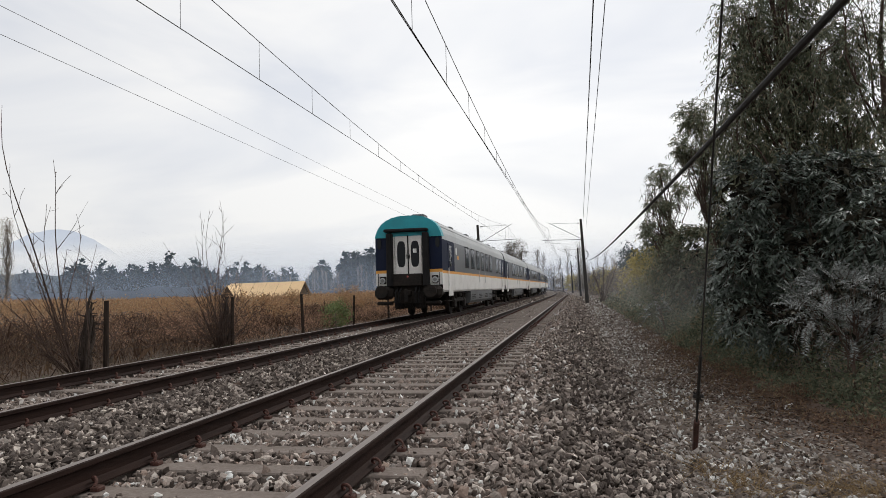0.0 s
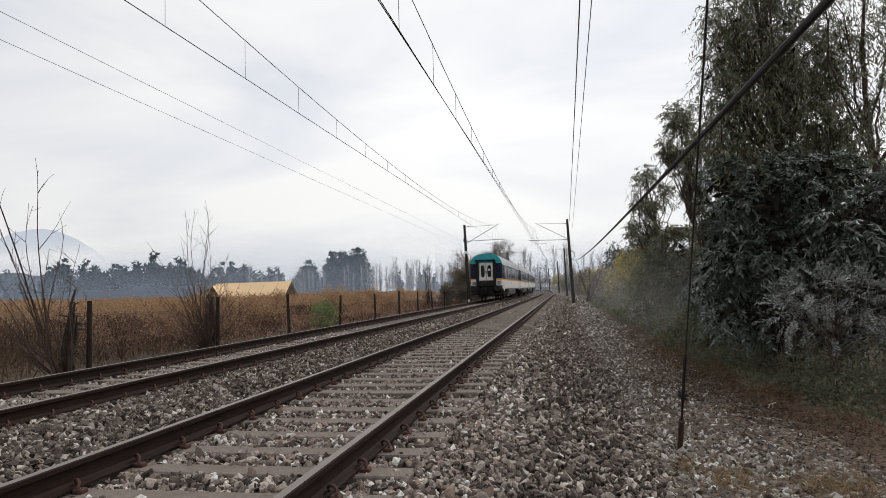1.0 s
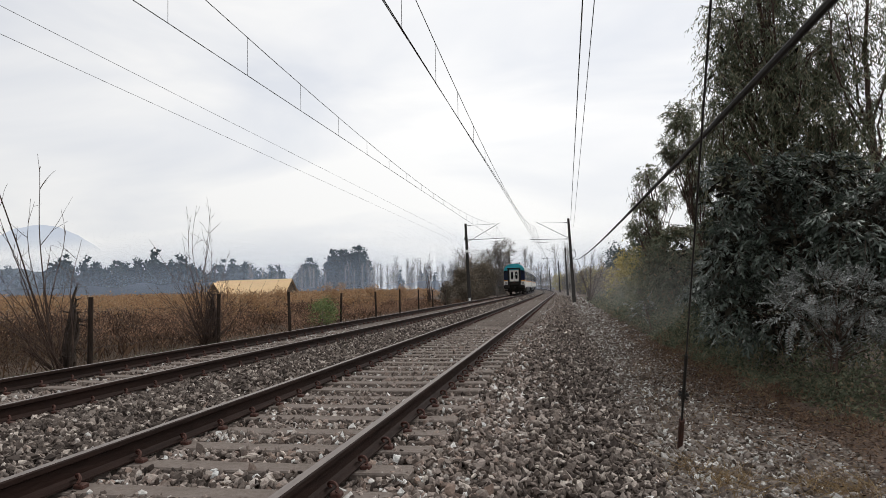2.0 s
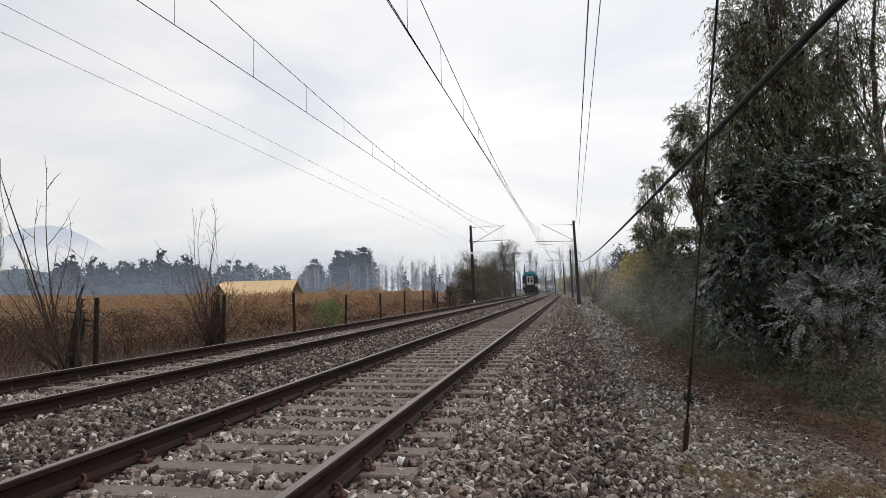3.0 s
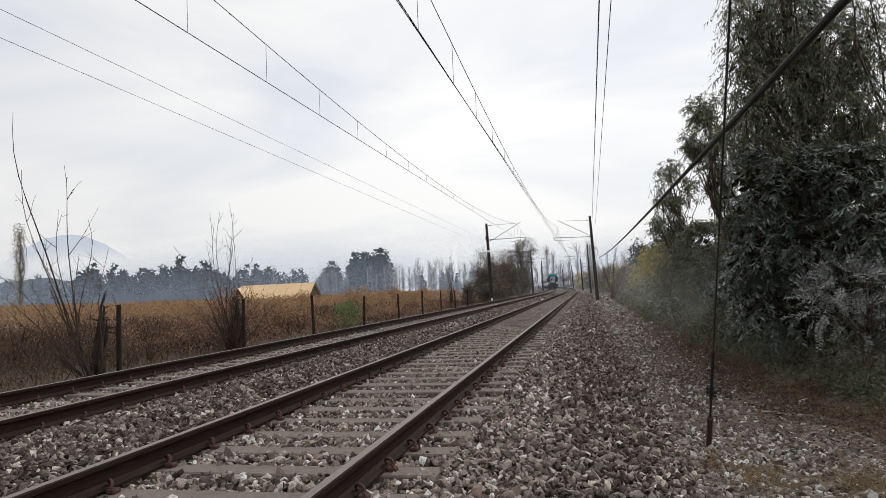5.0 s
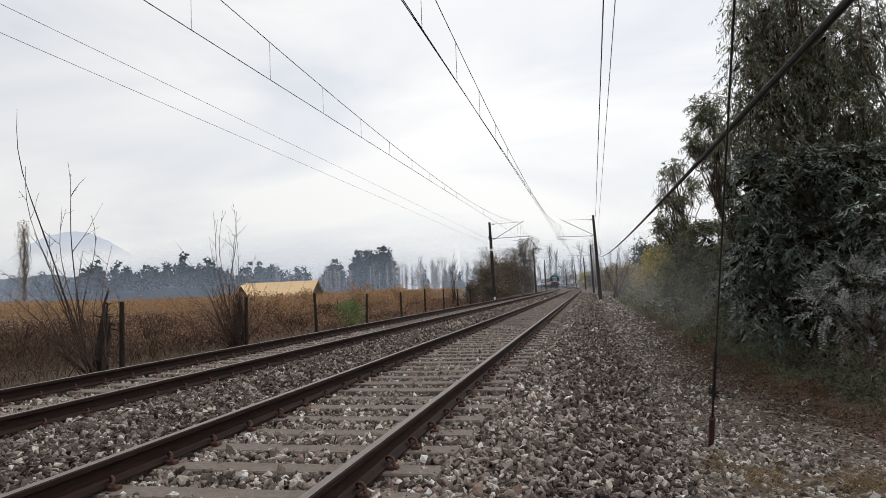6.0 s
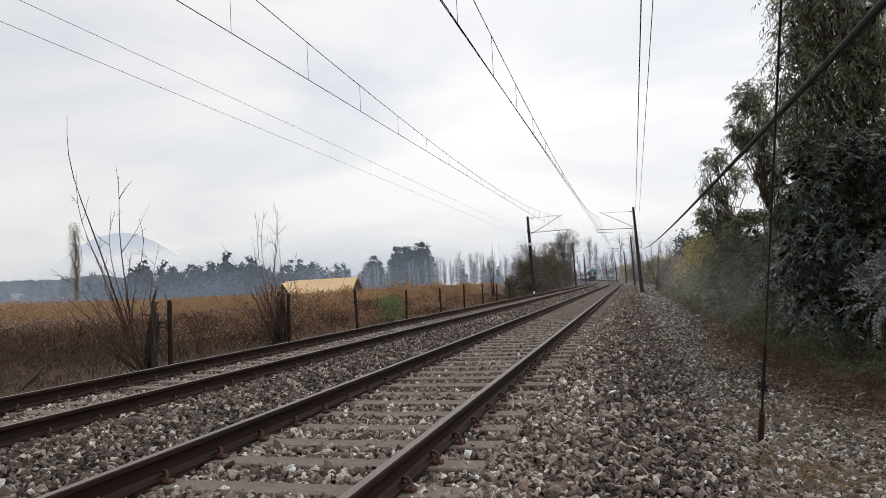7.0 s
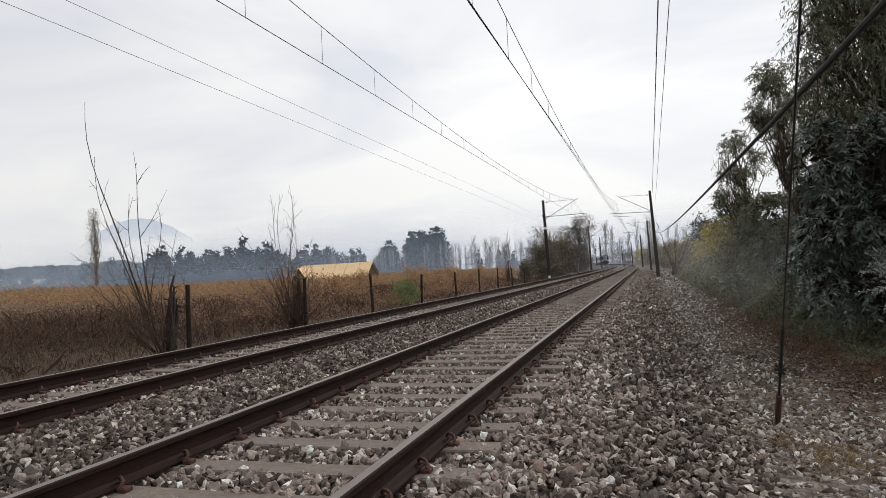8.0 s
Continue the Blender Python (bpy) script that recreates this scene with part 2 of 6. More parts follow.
def build_ground():
    xs = np.concatenate([[-3000, -1500, -700, -350, -180, -100, -60], np.linspace(-40, -8, 17), np.linspace(-4, 20, 13), [30, 60, 120, 300, 800, 3000]])
    ys = np.concatenate([[-800, -200, -60], np.linspace(-30, 60, 46), [75, 95, 120, 160, 210, 300, 450, 700, 1200, 2500, 4200]])
    v, f, n = [], [], len(xs)
    for y in ys:
        for x in xs:
            z = -0.56 + 0.05 * noise.noise((x * 0.3, y * 0.3, 0)) * (1 if -9000 < x < 900 else 0)
            if -9.0 < x + bend_of(min(y, 1500)) < 1.5:
                z = -0.9
            elif 1.4 < x < 13 and -8 < y < 130:
                z = -0.9
            elif x > 2.5:
                z += min(0.35, (x - 2.5) * 0.12)
            v.append((x, y, z))
    for j in range(len(ys) - 1):
        for i in range(n - 1):
            a = j * n + i
            f.append((a, a + 1, a + n + 1, a + n))
    tagged(link_mesh("ground", v, f, M_SOIL, smooth=True), "brown soil of fields under dry weeds", "ground", kind="structure")
    v, f, ss = [], [], [-60] + list(np.arange(-10, 80, 1.5)) + [80 + 5 * i for i in range(0, 85)]
    xs = np.unique(np.concatenate([BED_X, np.arange(-9.5, 3.2, 0.3)]))
    k = len(xs)
    for s in ss:
        for x in xs:
            px, py, _ = along(x, s)
            v.append((px, py, bed_z(x) - 0.06 * (s < 95) * (x < 0.5) + (0.03 * noise.noise((x * 1.3, s * 1.3, 3)) if -9.5 < x < 3.2 else 0)))
    for j in range(len(ss) - 1):
        for i in range(k - 1):
            a = j * k + i
            f.append((a, a + 1, a + k + 1, a + k))
    tagged(link_mesh("ballast_bed", v, f, M_BED, smooth=True), "bed of grey crushed stone under two railway tracks", "ballast", kind="structure")


def build_verge():
    v, f, ys = [], [], np.concatenate([np.arange(-6, 60, 1.0), np.arange(60, 130, 5.0)])
    xs = [2.2, 2.6, 3.0, 3.5, 4.2, 5.5, 8.0, 14.0]
    for y in ys:
        for i, x in enumerate(xs):
            v.append((x, y, (-0.62 if i == 0 else -0.53 + 0.03 * i) + 0.05 * noise.noise((x * 1.5, y * 1.5, 5))))
    for j in range(len(ys) - 1):
        for i in range(len(xs) - 1):
            a = j * len(xs) + i
            f.append((a, a + 1, a + len(xs) + 1, a + len(xs)))
    tagged(link_mesh("verge", v, f, M_LITTER, smooth=True), "dark leaf-strewn soil under the trees", "ground", kind="structure")


# ---- tracks ----
RAIL_LOOP = [(-0.036, -0.008), (-0.028, 0.0), (0.028, 0.0), (0.036, -0.008), (0.035, -0.038), (0.011, -0.052), (0.009, -0.135), (0.03, -0.148), (0.075, -0.160), (0.075, -0.172),
             (-0.075, -0.172), (-0.075, -0.160), (-0.03, -0.148), (-0.009, -0.135), (-0.011, -0.052), (-0.035, -0.038)]


def rail(c, parent):
    b, n = Build(), len(RAIL_LOOP)
    for s in STATIONS:
        x, y, a = along(c, s)
        b.v += [(x + p * math.cos(a), y + p * math.sin(a), z) for p, z in RAIL_LOOP]
    for i in range(len(STATIONS) - 1):
        for j in range(n):
            b.f.append((i * n + j, i * n + (j + 1) % n, (i + 1) * n + (j + 1) % n, (i + 1) * n + j))
            b.m.append(1 if j == 1 else 0)
    return b.done("rail", [M_RAIL, M_RAILTOP], parent, "dark rusty steel rail with a worn top")


def sleeper_build():
    b = Build()
    b.extrude([(-1.33, -0.36), (1.33, -0.36), (1.33, -0.195), (1.31, -0.18), (0.5, -0.188), (0, -0.19), (-0.5, -0.188), (-1.31, -0.18), (-1.33, -0.195)],
              [(-0.118, 1, 1, 0), (-0.108, 1, 1, 0), (0.108, 1, 1, 0), (0.118, 1, 1, 0)])
    for i, p in enumerate(b.v):
        if p[2] > -0.3 and abs(p[1]) > 0.11:
            b.v[i] = (p[0], p[1], p[2] - 0.012)
    return b


def clip_build():
    """A bent spring clip with its shoulder, on the +x side of a rail foot."""
    b = Build()
    b.box((0.125, 0, -0.172), (0.07, 0.075, 0.035), 0.008)
    pts = []
    for i in range(15):
        a = -0.6 + i / 14 * 4.6
        pts.append((0.115 + 0.036 * math.cos(a) - 0.02 * i / 14, -0.06 + 0.12 * i / 14, -0.135 + 0.026 * math.sin(a) + 0.01))
    b.tube(pts, 0.0105, 6)
    return b


def build_track(c, label):
    track = holder("railway_track", label, "railway track", group="railway tracks", kind="structure")
    for side in (-1, 1):
        rail(c + side * GAUGE / 2, track)
    sl = sleeper_build().done("sleeper", M_SLEEPER, track)
    cl = clip_build().done("clip", M_CLIP, sl)
    rest = Build()
    rng = random.Random(int(-c * 10))
    first = True
    for i in range(-4, 640):
        s = 0.35 + 0.605 * i
        x, y, a = along(c, s)
        turn = a + rng.uniform(-0.008, 0.008)
        m = Matrix.Translation((x + rng.uniform(-0.02, 0.02), y + rng.uniform(-0.015, 0.015), rng.uniform(-0.006, 0.002))) @ Matrix.Rotation(turn, 4, "Z")
        if i < 100:
            ob = sl if first else new("sleeper", sl.data)
            ob.parent, ob.matrix_basis = track, m
            if i < 38:
                for side in (-1, 1):
                    for face in (-1, 1):
                        k = cl if first else new("clip", cl.data)
                        first = False
                        k.parent = ob
                        k.matrix_basis = Matrix.Translation((side * GAUGE / 2, 0, 0)) @ Matrix.Rotation(0 if face > 0 else math.pi, 4, "Z")
        else:
            vs = [m @ Vector(p) for p in ((-1.33, -0.12, -0.3), (1.33, -0.12, -0.3), (1.33, 0.12, -0.3), (-1.33, 0.12, -0.3),
                                          (-1.33, -0.12, -0.185), (1.33, -0.12, -0.185), (1.33, 0.12, -0.185), (-1.33, 0.12, -0.185))]
            rest.add(vs, [(4, 5, 6, 7), (0, 1, 5, 4), (1, 2, 6, 5), (2, 3, 7, 6), (3, 0, 4, 7)])
        if 38 <= i < 160:
            for side in (-1, 1):
                for face in (-1, 1):
                    o = m @ Vector((side * GAUGE / 2 + face * 0.12, 0, -0.15))
                    rest.box(o, (0.07, 0.09, 0.06), 0, 1)
    tagged(rest.done("far_sleepers", [M_SLEEPER, M_CLIP], track, "distant concrete sleepers with clips"), kind="stuff")
    return track


# ---- overhead line ----
SPAN, MAST_Y = 60.0, 63.3


def messenger_z(s, low, rise):
    d = (s - MAST_Y) / SPAN
    d -= math.floor(d)
    return low + rise * (2 * d - 1) ** 2


def catenary(c, contact, low, rise, swing, twin, label, drop0):
    line = holder("overhead_line", label, "overhead line", group="overhead lines")
    ss = [-55 + 3 * i for i in range(150)]

    def stagger(s):
        d = (s - MAST_Y) / SPAN
        k = math.floor(d)
        a, b = (swing, -swing) if k % 2 else (-swing, swing)
        return a + (b - a) * (d - k)

    b = Build()
    b.tube([(*along(c + stagger(s), s)[:2], contact) for s in ss], 0.0082, 5)
    b.done("contact_wire", M_WIRE, line)
    if twin:
        b = Build()
        b.tube([(*along(c + 0.07 - stagger(s) * 0.2, s)[:2], contact + 0.01) for s in ss], 0.0082, 5)
        b.done("contact_wire", M_WIRE, line)
    b = Build()
    b.tube([(*along(c + stagger(s), s)[:2], messenger_z(s, low, rise)) for s in ss], 0.0082, 5)
    b.done("messenger_wire", M_WIRE, line)
    s = drop0
    d = Build().tube([(0, 0, 0), (0, 0, 1)], 0.0048, 4)
    first = None
    while s < 200:
        x, y, _ = along(c + stagger(s), s)
        if messenger_z(s, low, rise) - contact > 0.1:
            ob = d.done("dropper", M_WIRE, line) if first is None else new("dropper", first)
            first = ob.data
            ob.parent = line
            ob.location, ob.scale = (x, y, contact), (1, 1, messenger_z(s, low, rise) - contact)
        s += 2.87
    return line


def mast(x, y, base, top, lean, reach, arm_z, tie_z, heading, far, detail):
    """A mast with a bracket towards the track (reach: metres, signed): sloping strut, tie, level arm and registration arm."""
    label = "dark weathered railway mast with a steel bracket arm, beside the ballast"
    e = holder("catenary_mast", label, "railway mast", (x, y, base), group="catenary masts")
    e.rotation_euler = (0, 0, heading)
    h = top - base
    lx = lean * h
    b = Build()
    b.extrude([(-0.17, 0), (-0.15, -0.02), (0.15, -0.02), (0.17, 0), (0.17, 0.2), (0.15, 0.22), (-0.15, 0.22), (-0.17, 0.2)], [(0, 1, 1, 0), (1, 0.62, 1, 0)])
    pts = [(p[0], p[2] - 0.1, p[1] * h) for p in b.v]
    b.v = [(px + lx * pz / h, py * (1 - 0.35 * pz / h), pz) for px, py, pz in pts]
    b.done("pole", M_MAST, e)
    ax = lx * (arm_z - base) / h
    sgn = 1 if reach > 0 else -1
    b = Build().tube([(ax, 0, arm_z - base - 0.05), (ax + reach, 0, arm_z - base + 0.02)], 0.028, 6)
    b.done("level_arm", M_STEEL, e)
    ends = (ax + reach * 0.83, tie_z - base + 0.06)
    b = Build().tube([(ax, 0, arm_z - base - 0.02 - (0.3 if far else 0)), (ends[0], 0, ends[1])], 0.026, 6)
    b.done("strut", M_STEEL, e)
    b = Build().tube([(lx * 0.97, 0, tie_z - base - 0.08), (ends[0] - sgn * 0.35, 0, tie_z - base - 0.02)], 0.014, 5)
    b.done("tie_rod", M_STEEL, e)
    b = Build().tube([(ax + reach * 0.93, 0, arm_z - base), (ax + reach * 0.93, 0, arm_z - base - 0.22)], 0.016, 5)
    b.tube([(ax + reach * 0.93, 0, arm_z - base - 0.22), (ax + reach * 0.55, 0, arm_z - base - 0.34)], 0.016, 5)
    b.done("registration_arm", M_STEEL, e)
    if detail:
        for z in (arm_z - base - 0.05, tie_z - base - 0.08):
            b = Build()
            for i in range(4):
                b.tube([(ax + sgn * (0.22 + 0.06 * i), 0, z), (ax + sgn * (0.25 + 0.06 * i), 0, z)], 0.055, 8)
            b.done("insulator", M_MAST, e)
    return e


def build_line():
    catenary(-2.46, 5.13, 5.31, 1.36, 0.1, True, "thin dark contact and messenger wires over the nearer track", 4.24)
    catenary(-6.39, 5.60, 5.86, 1.2, -0.03, False, "thin dark contact and messenger wires over the farther track", 4.26)
    m = mast(0.82, MAST_Y, -0.56, 7.30, -0.04, -3.65, 5.43, 7.0, 0, False, True)
    b = Build()
    for k in range(3):
        b.tube([(0.0 + (0.2 + 0.04 * k) * math.cos(a * 0.45 + k), -0.22 + 0.03 * k, 4.5 + (0.32 + 0.05 * k) * math.sin(a * 0.45 + k)) for a in range(15)], 0.012, 6)
    b.done("cable_coil", M_CABLE, m, "loose coil of black cable tied to the pole")
    m = mast(-8.98, MAST_Y + 0.3, -0.5, 7.20, -0.032, 3.9, 5.68, 7.1, 0, True, True)
    Build().box((-0.13, -0.12, 5.05), (0.26, 0.03, 0.24), 0.004).done("plate", M_WHITE, m, "small white enamel plate")
    Build().box((-0.25, 0.0, 6.15), (0.24, 0.5, 0.09), 0.02).tube([(-0.36, 0, 6.15), (-0.36, 0, 6.4)], 0.04, 8).done("bracket", M_MAST, m)
    Build().box((0.0, -0.16, 0.42), (0.2, 0.03, 0.26), 0.004).done("foot_plate", M_WHITE, m, "pale plate near the foot")
    for across, s, top in ((0.62, 107.0, 7.0), (0.6, 162.0, 7.1), (0.66, 222.0, 7.1), (0.6, 276.0, 7.1)):
        x, y, a = along(across, s)
        mast(x, y, -0.6, top, -0.03, -3.7, 5.4, 6.9, a, False, False)
    for across, s in ((-8.75, 114.0), (-8.85, 171.0), (-9.1, 232.0), (-9.1, 292.0)):
        x, y, a = along(across, s)
        mast(x, y, -0.5, 7.2, -0.02, 3.8, 5.6, 7.0, a, True, False)

    def wire(name, pts, r, label, mat=M_WIRE, sides=5):
        tagged(Build().tube(pts, r, sides).done(name, mat), label, "cable")

    def hung(a, b, sag, n=16):
        a, b = Vector(a), Vector(b)
        return [a.lerp(b, i / n) - Vector((0, 0, 4 * sag * (i / n) * (1 - i / n))) for i in range(n + 1)]

    wire("feeder_wire", hung((0.38, -40, 7.1), (0.72, MAST_Y, 7.1), 0.0), 0.016, "thick dark feeder wire strung between mast tops")
    wire("feeder_wire", hung((0.47, -40, 6.5), (0.97, MAST_Y, 6.5), 0.0), 0.010, "thin dark feeder wire strung between masts")
    wire("signal_wire", hung((-7.75, -40, 5.6), (-9.36, MAST_Y, 5.6), 0.0), 0.0042, "thin pale wire strung along the far masts")
    wire("signal_wire", hung((-7.72, -40, 5.2), (-9.59, MAST_Y, 5.2), 0.0), 0.0042, "thin pale wire strung along the far masts")
    wire("sagging_cable", [(0.80, -12, 2.45), (0.84, -5, 2.05)] + [(0.85 - 0.0008 * y, y, 1.93 + 0.0024 * y + 0.00036 * y * y) for y in np.linspace(0, MAST_Y - 0.4, 40)],
         0.0155, "thick black sagging cable running to a mast", M_CABLE, 8)


def build_guy():
    foot, head = Vector((1.05, 6.95, -0.60)), Vector((0.66, 3.0, 2.28))
    head = foot + (head - foot) * 2.5
    d = (head - foot).normalized()
    guy = holder("guy_wire", "dark steel guy wire with turnbuckle, anchored in gravel", "guy wire", foot)
    Build().tube([(0, 0, 0), d * 0.76], 0.025, 8).done("anchor_rod", M_CLIP, guy, "rusty anchor tube")
    b = Build().tube([d * 0.74, d * 1.36], 0.010, 6)
    b.tube([d * 1.14, d * 1.34], 0.017, 6).box(d * 1.24, (0.085, 0.035, 0.03), 0.006)
    b.tube([d * 1.2 + Vector((0.03, 0, -0.02)), d * 1.24 + Vector((-0.035, 0, 0.035))], 0.009, 5)
    b.done("turnbuckle", M_CABLE, guy)
    Build().tube([d * 1.34, d * 1.9], 0.013, 6).done("clamp", M_CABLE, guy)
    Build().tube([d * 1.8, head - foot], 0.0058, 6).done("wire", M_WIRE, guy)


build_ground()
build_verge()
TRACK_NEAR = build_track(NEAR, "near railway track of rusty rails on concrete sleepers")
TRACK_FAR = build_track(FAR, "far railway track of rusty rails on concrete sleepers")
build_line()
build_guy()

# ---- the train ----
M_NAVY = surface("navy_paint", (0.006, 0.010, 0.028), (0.009, 0.014, 0.036), (0.018, 0.021, 0.032), fine=30, coarse=1.5, rough=0.7, relief=0.03)
M_GREYBAND = surface("grey_paint", (0.050, 0.054, 0.062), (0.066, 0.070, 0.078), (0.085, 0.082, 0.08), fine=30, coarse=1.2, rough=0.45, relief=0.03)
M_TEAL = surface("teal_paint", (0.003, 0.25, 0.30), (0.005, 0.29, 0.34), (0.012, 0.17, 0.20), fine=20, coarse=2, rough=0.5, relief=0.03)
M_CREAM = surface("white_paint", (0.62, 0.60, 0.57), (0.68, 0.66, 0.63), (0.36, 0.33, 0.29), fine=25, coarse=1.3, rough=0.45, relief=0.03)
M_ORANGE = surface("orange_paint", (0.62, 0.27, 0.03), (0.68, 0.31, 0.04), (0.40, 0.19, 0.04), fine=25, coarse=2, rough=0.5, relief=0.03)
M_ROOF = surface("roof_grey", (0.33, 0.34, 0.34), (0.40, 0.41, 0.41), (0.21, 0.20, 0.19), fine=12, coarse=1.2, rough=0.6, relief=0.1)
M_SKIRT = surface("skirt_grey", (0.085, 0.088, 0.092), (0.115, 0.118, 0.122), (0.055, 0.048, 0.042), fine=18, coarse=1.2, rough=0.6, relief=0.1)
M_UNDER = surface("grimy_underframe", (0.011, 0.010, 0.009), (0.022, 0.019, 0.017), (0.042, 0.030, 0.023), fine=20, coarse=3, rough=0.85, relief=0.4)
M_RUBBER = surface("black_rubber", (0.008, 0.008, 0.009), (0.014, 0.013, 0.013), (0.026, 0.024, 0.022), fine=25, coarse=3, rough=0.8, relief=0.2)


def glass_material(name, tint, rough):
    m, t, p = tree_of(name)
    p.inputs["Base Color"].default_value, p.inputs["Roughness"].default_value = (*tint, 1), rough
    p.inputs["IOR"].default_value = 1.28
    bump(t, p, noise_of(t, 1.5), 0.02, 0.02)
    return m


M_PANE = glass_material("dark_window_glass", (0.004, 0.005, 0.006), 0.10)
M_LAMP = glass_material("lamp_glass", (0.20, 0.20, 0.19), 0.15)
M_RED = glass_material("red_reflector", (0.30, 0.08, 0.07), 0.3)

COACH, COACH_STEP, HALF = 22.3, 22.85, 1.335
ROOF = [(HALF - 0.015, 3.06)] + [(1.30 * math.cos(a) ** 0.8, 3.14 + 0.86 * math.sin(a)) for a in [math.pi / 2 * i / 7 for i in range(1, 7)]]
ROOF += [(0, 4.0)] + [(-x, z) for x, z in reversed(ROOF)]
SHELL = [(-1.29, 0.98), (1.29, 0.98), (HALF, 1.06), (HALF, 1.72), (HALF, 1.83), (HALF, 2.9)] + ROOF + [(-HALF, 2.9), (-HALF, 1.83), (-HALF, 1.72), (-HALF, 1.06)]


def shell_slots(upper):
    s = []
    for i, (x, z) in enumerate(SHELL):
        x2, z2 = SHELL[(i + 1) % len(SHELL)]
        mid = (z + z2) / 2
        s.append(0 if mid < 1.0 else 1 if mid < 1.72 else 2 if mid < 1.83 else upper if mid < 3.1 else 4)
    return s


def oval(b, cx, cz, y, rx, rz, depth, slot=0, n=20, power=2.6):
    ring = []
    for i in range(n):
        a = 2 * math.pi * i / n
        c, s = math.cos(a), math.sin(a)
        ring.append((cx + rx * math.copysign(abs(c) ** (2 / power), c), cz + rz * math.copysign(abs(s) ** (2 / power), s)))
    b.add([(x, y, z) for x, z in ring] + [(x, y + depth, z) for x, z in ring],
          [tuple(range(n))] + [(i, n + i, n + (i + 1) % n, (i + 1) % n) for i in range(n)], slot)


def wheelset(parent, y):
    b = Build()
    for s in (-1, 1):
        b.tube([(s * 0.78, 0, 0), (s * 0.80, 0, 0)], 0.49, 24)
        b.tube([(s * 0.80, 0, 0), (s * 0.92, 0, 0)], 0.46, 24)
        b.tube([(s * 0.92, 0, 0), (s * 1.0, 0, 0)], 0.16, 10)
    b.tube([(-0.8, 0, 0), (0.8, 0, 0)], 0.08, 8)
    w = b.done("wheelset", M_UNDER, parent, "grimy steel wheels on an axle")
    w.location = (0, y, 0.46)
    return w


def bogie(coach, y):
    b = Build()
    for s in (-1, 1):
        b.box((s * 1.04, 0, 0.62), (0.14, 3.3, 0.2), 0.04)
        for dy in (-1.25, 1.25):
            b.box((s * 1.06, dy, 0.48), (0.2, 0.42, 0.38), 0.05)
            b.tube([(s * 1.06, dy - 0.3, 0.6), (s * 1.06, dy - 0.3, 0.95)], 0.09, 8)
            b.tube([(s * 1.06, dy + 0.3, 0.6), (s * 1.06, dy + 0.3, 0.95)], 0.09, 8)
        b.box((s * 1.04, 0, 0.86), (0.3, 0.6, 0.22), 0.05)
    b.box((0, 0, 0.7), (2.0, 0.5, 0.25), 0.04)
    g = b.done("bogie", M_UNDER, coach, "dark grimy bogie frame")
    g.location = (0, y, 0)
    for dy in (-1.25, 1.25):
        wheelset(g, dy)


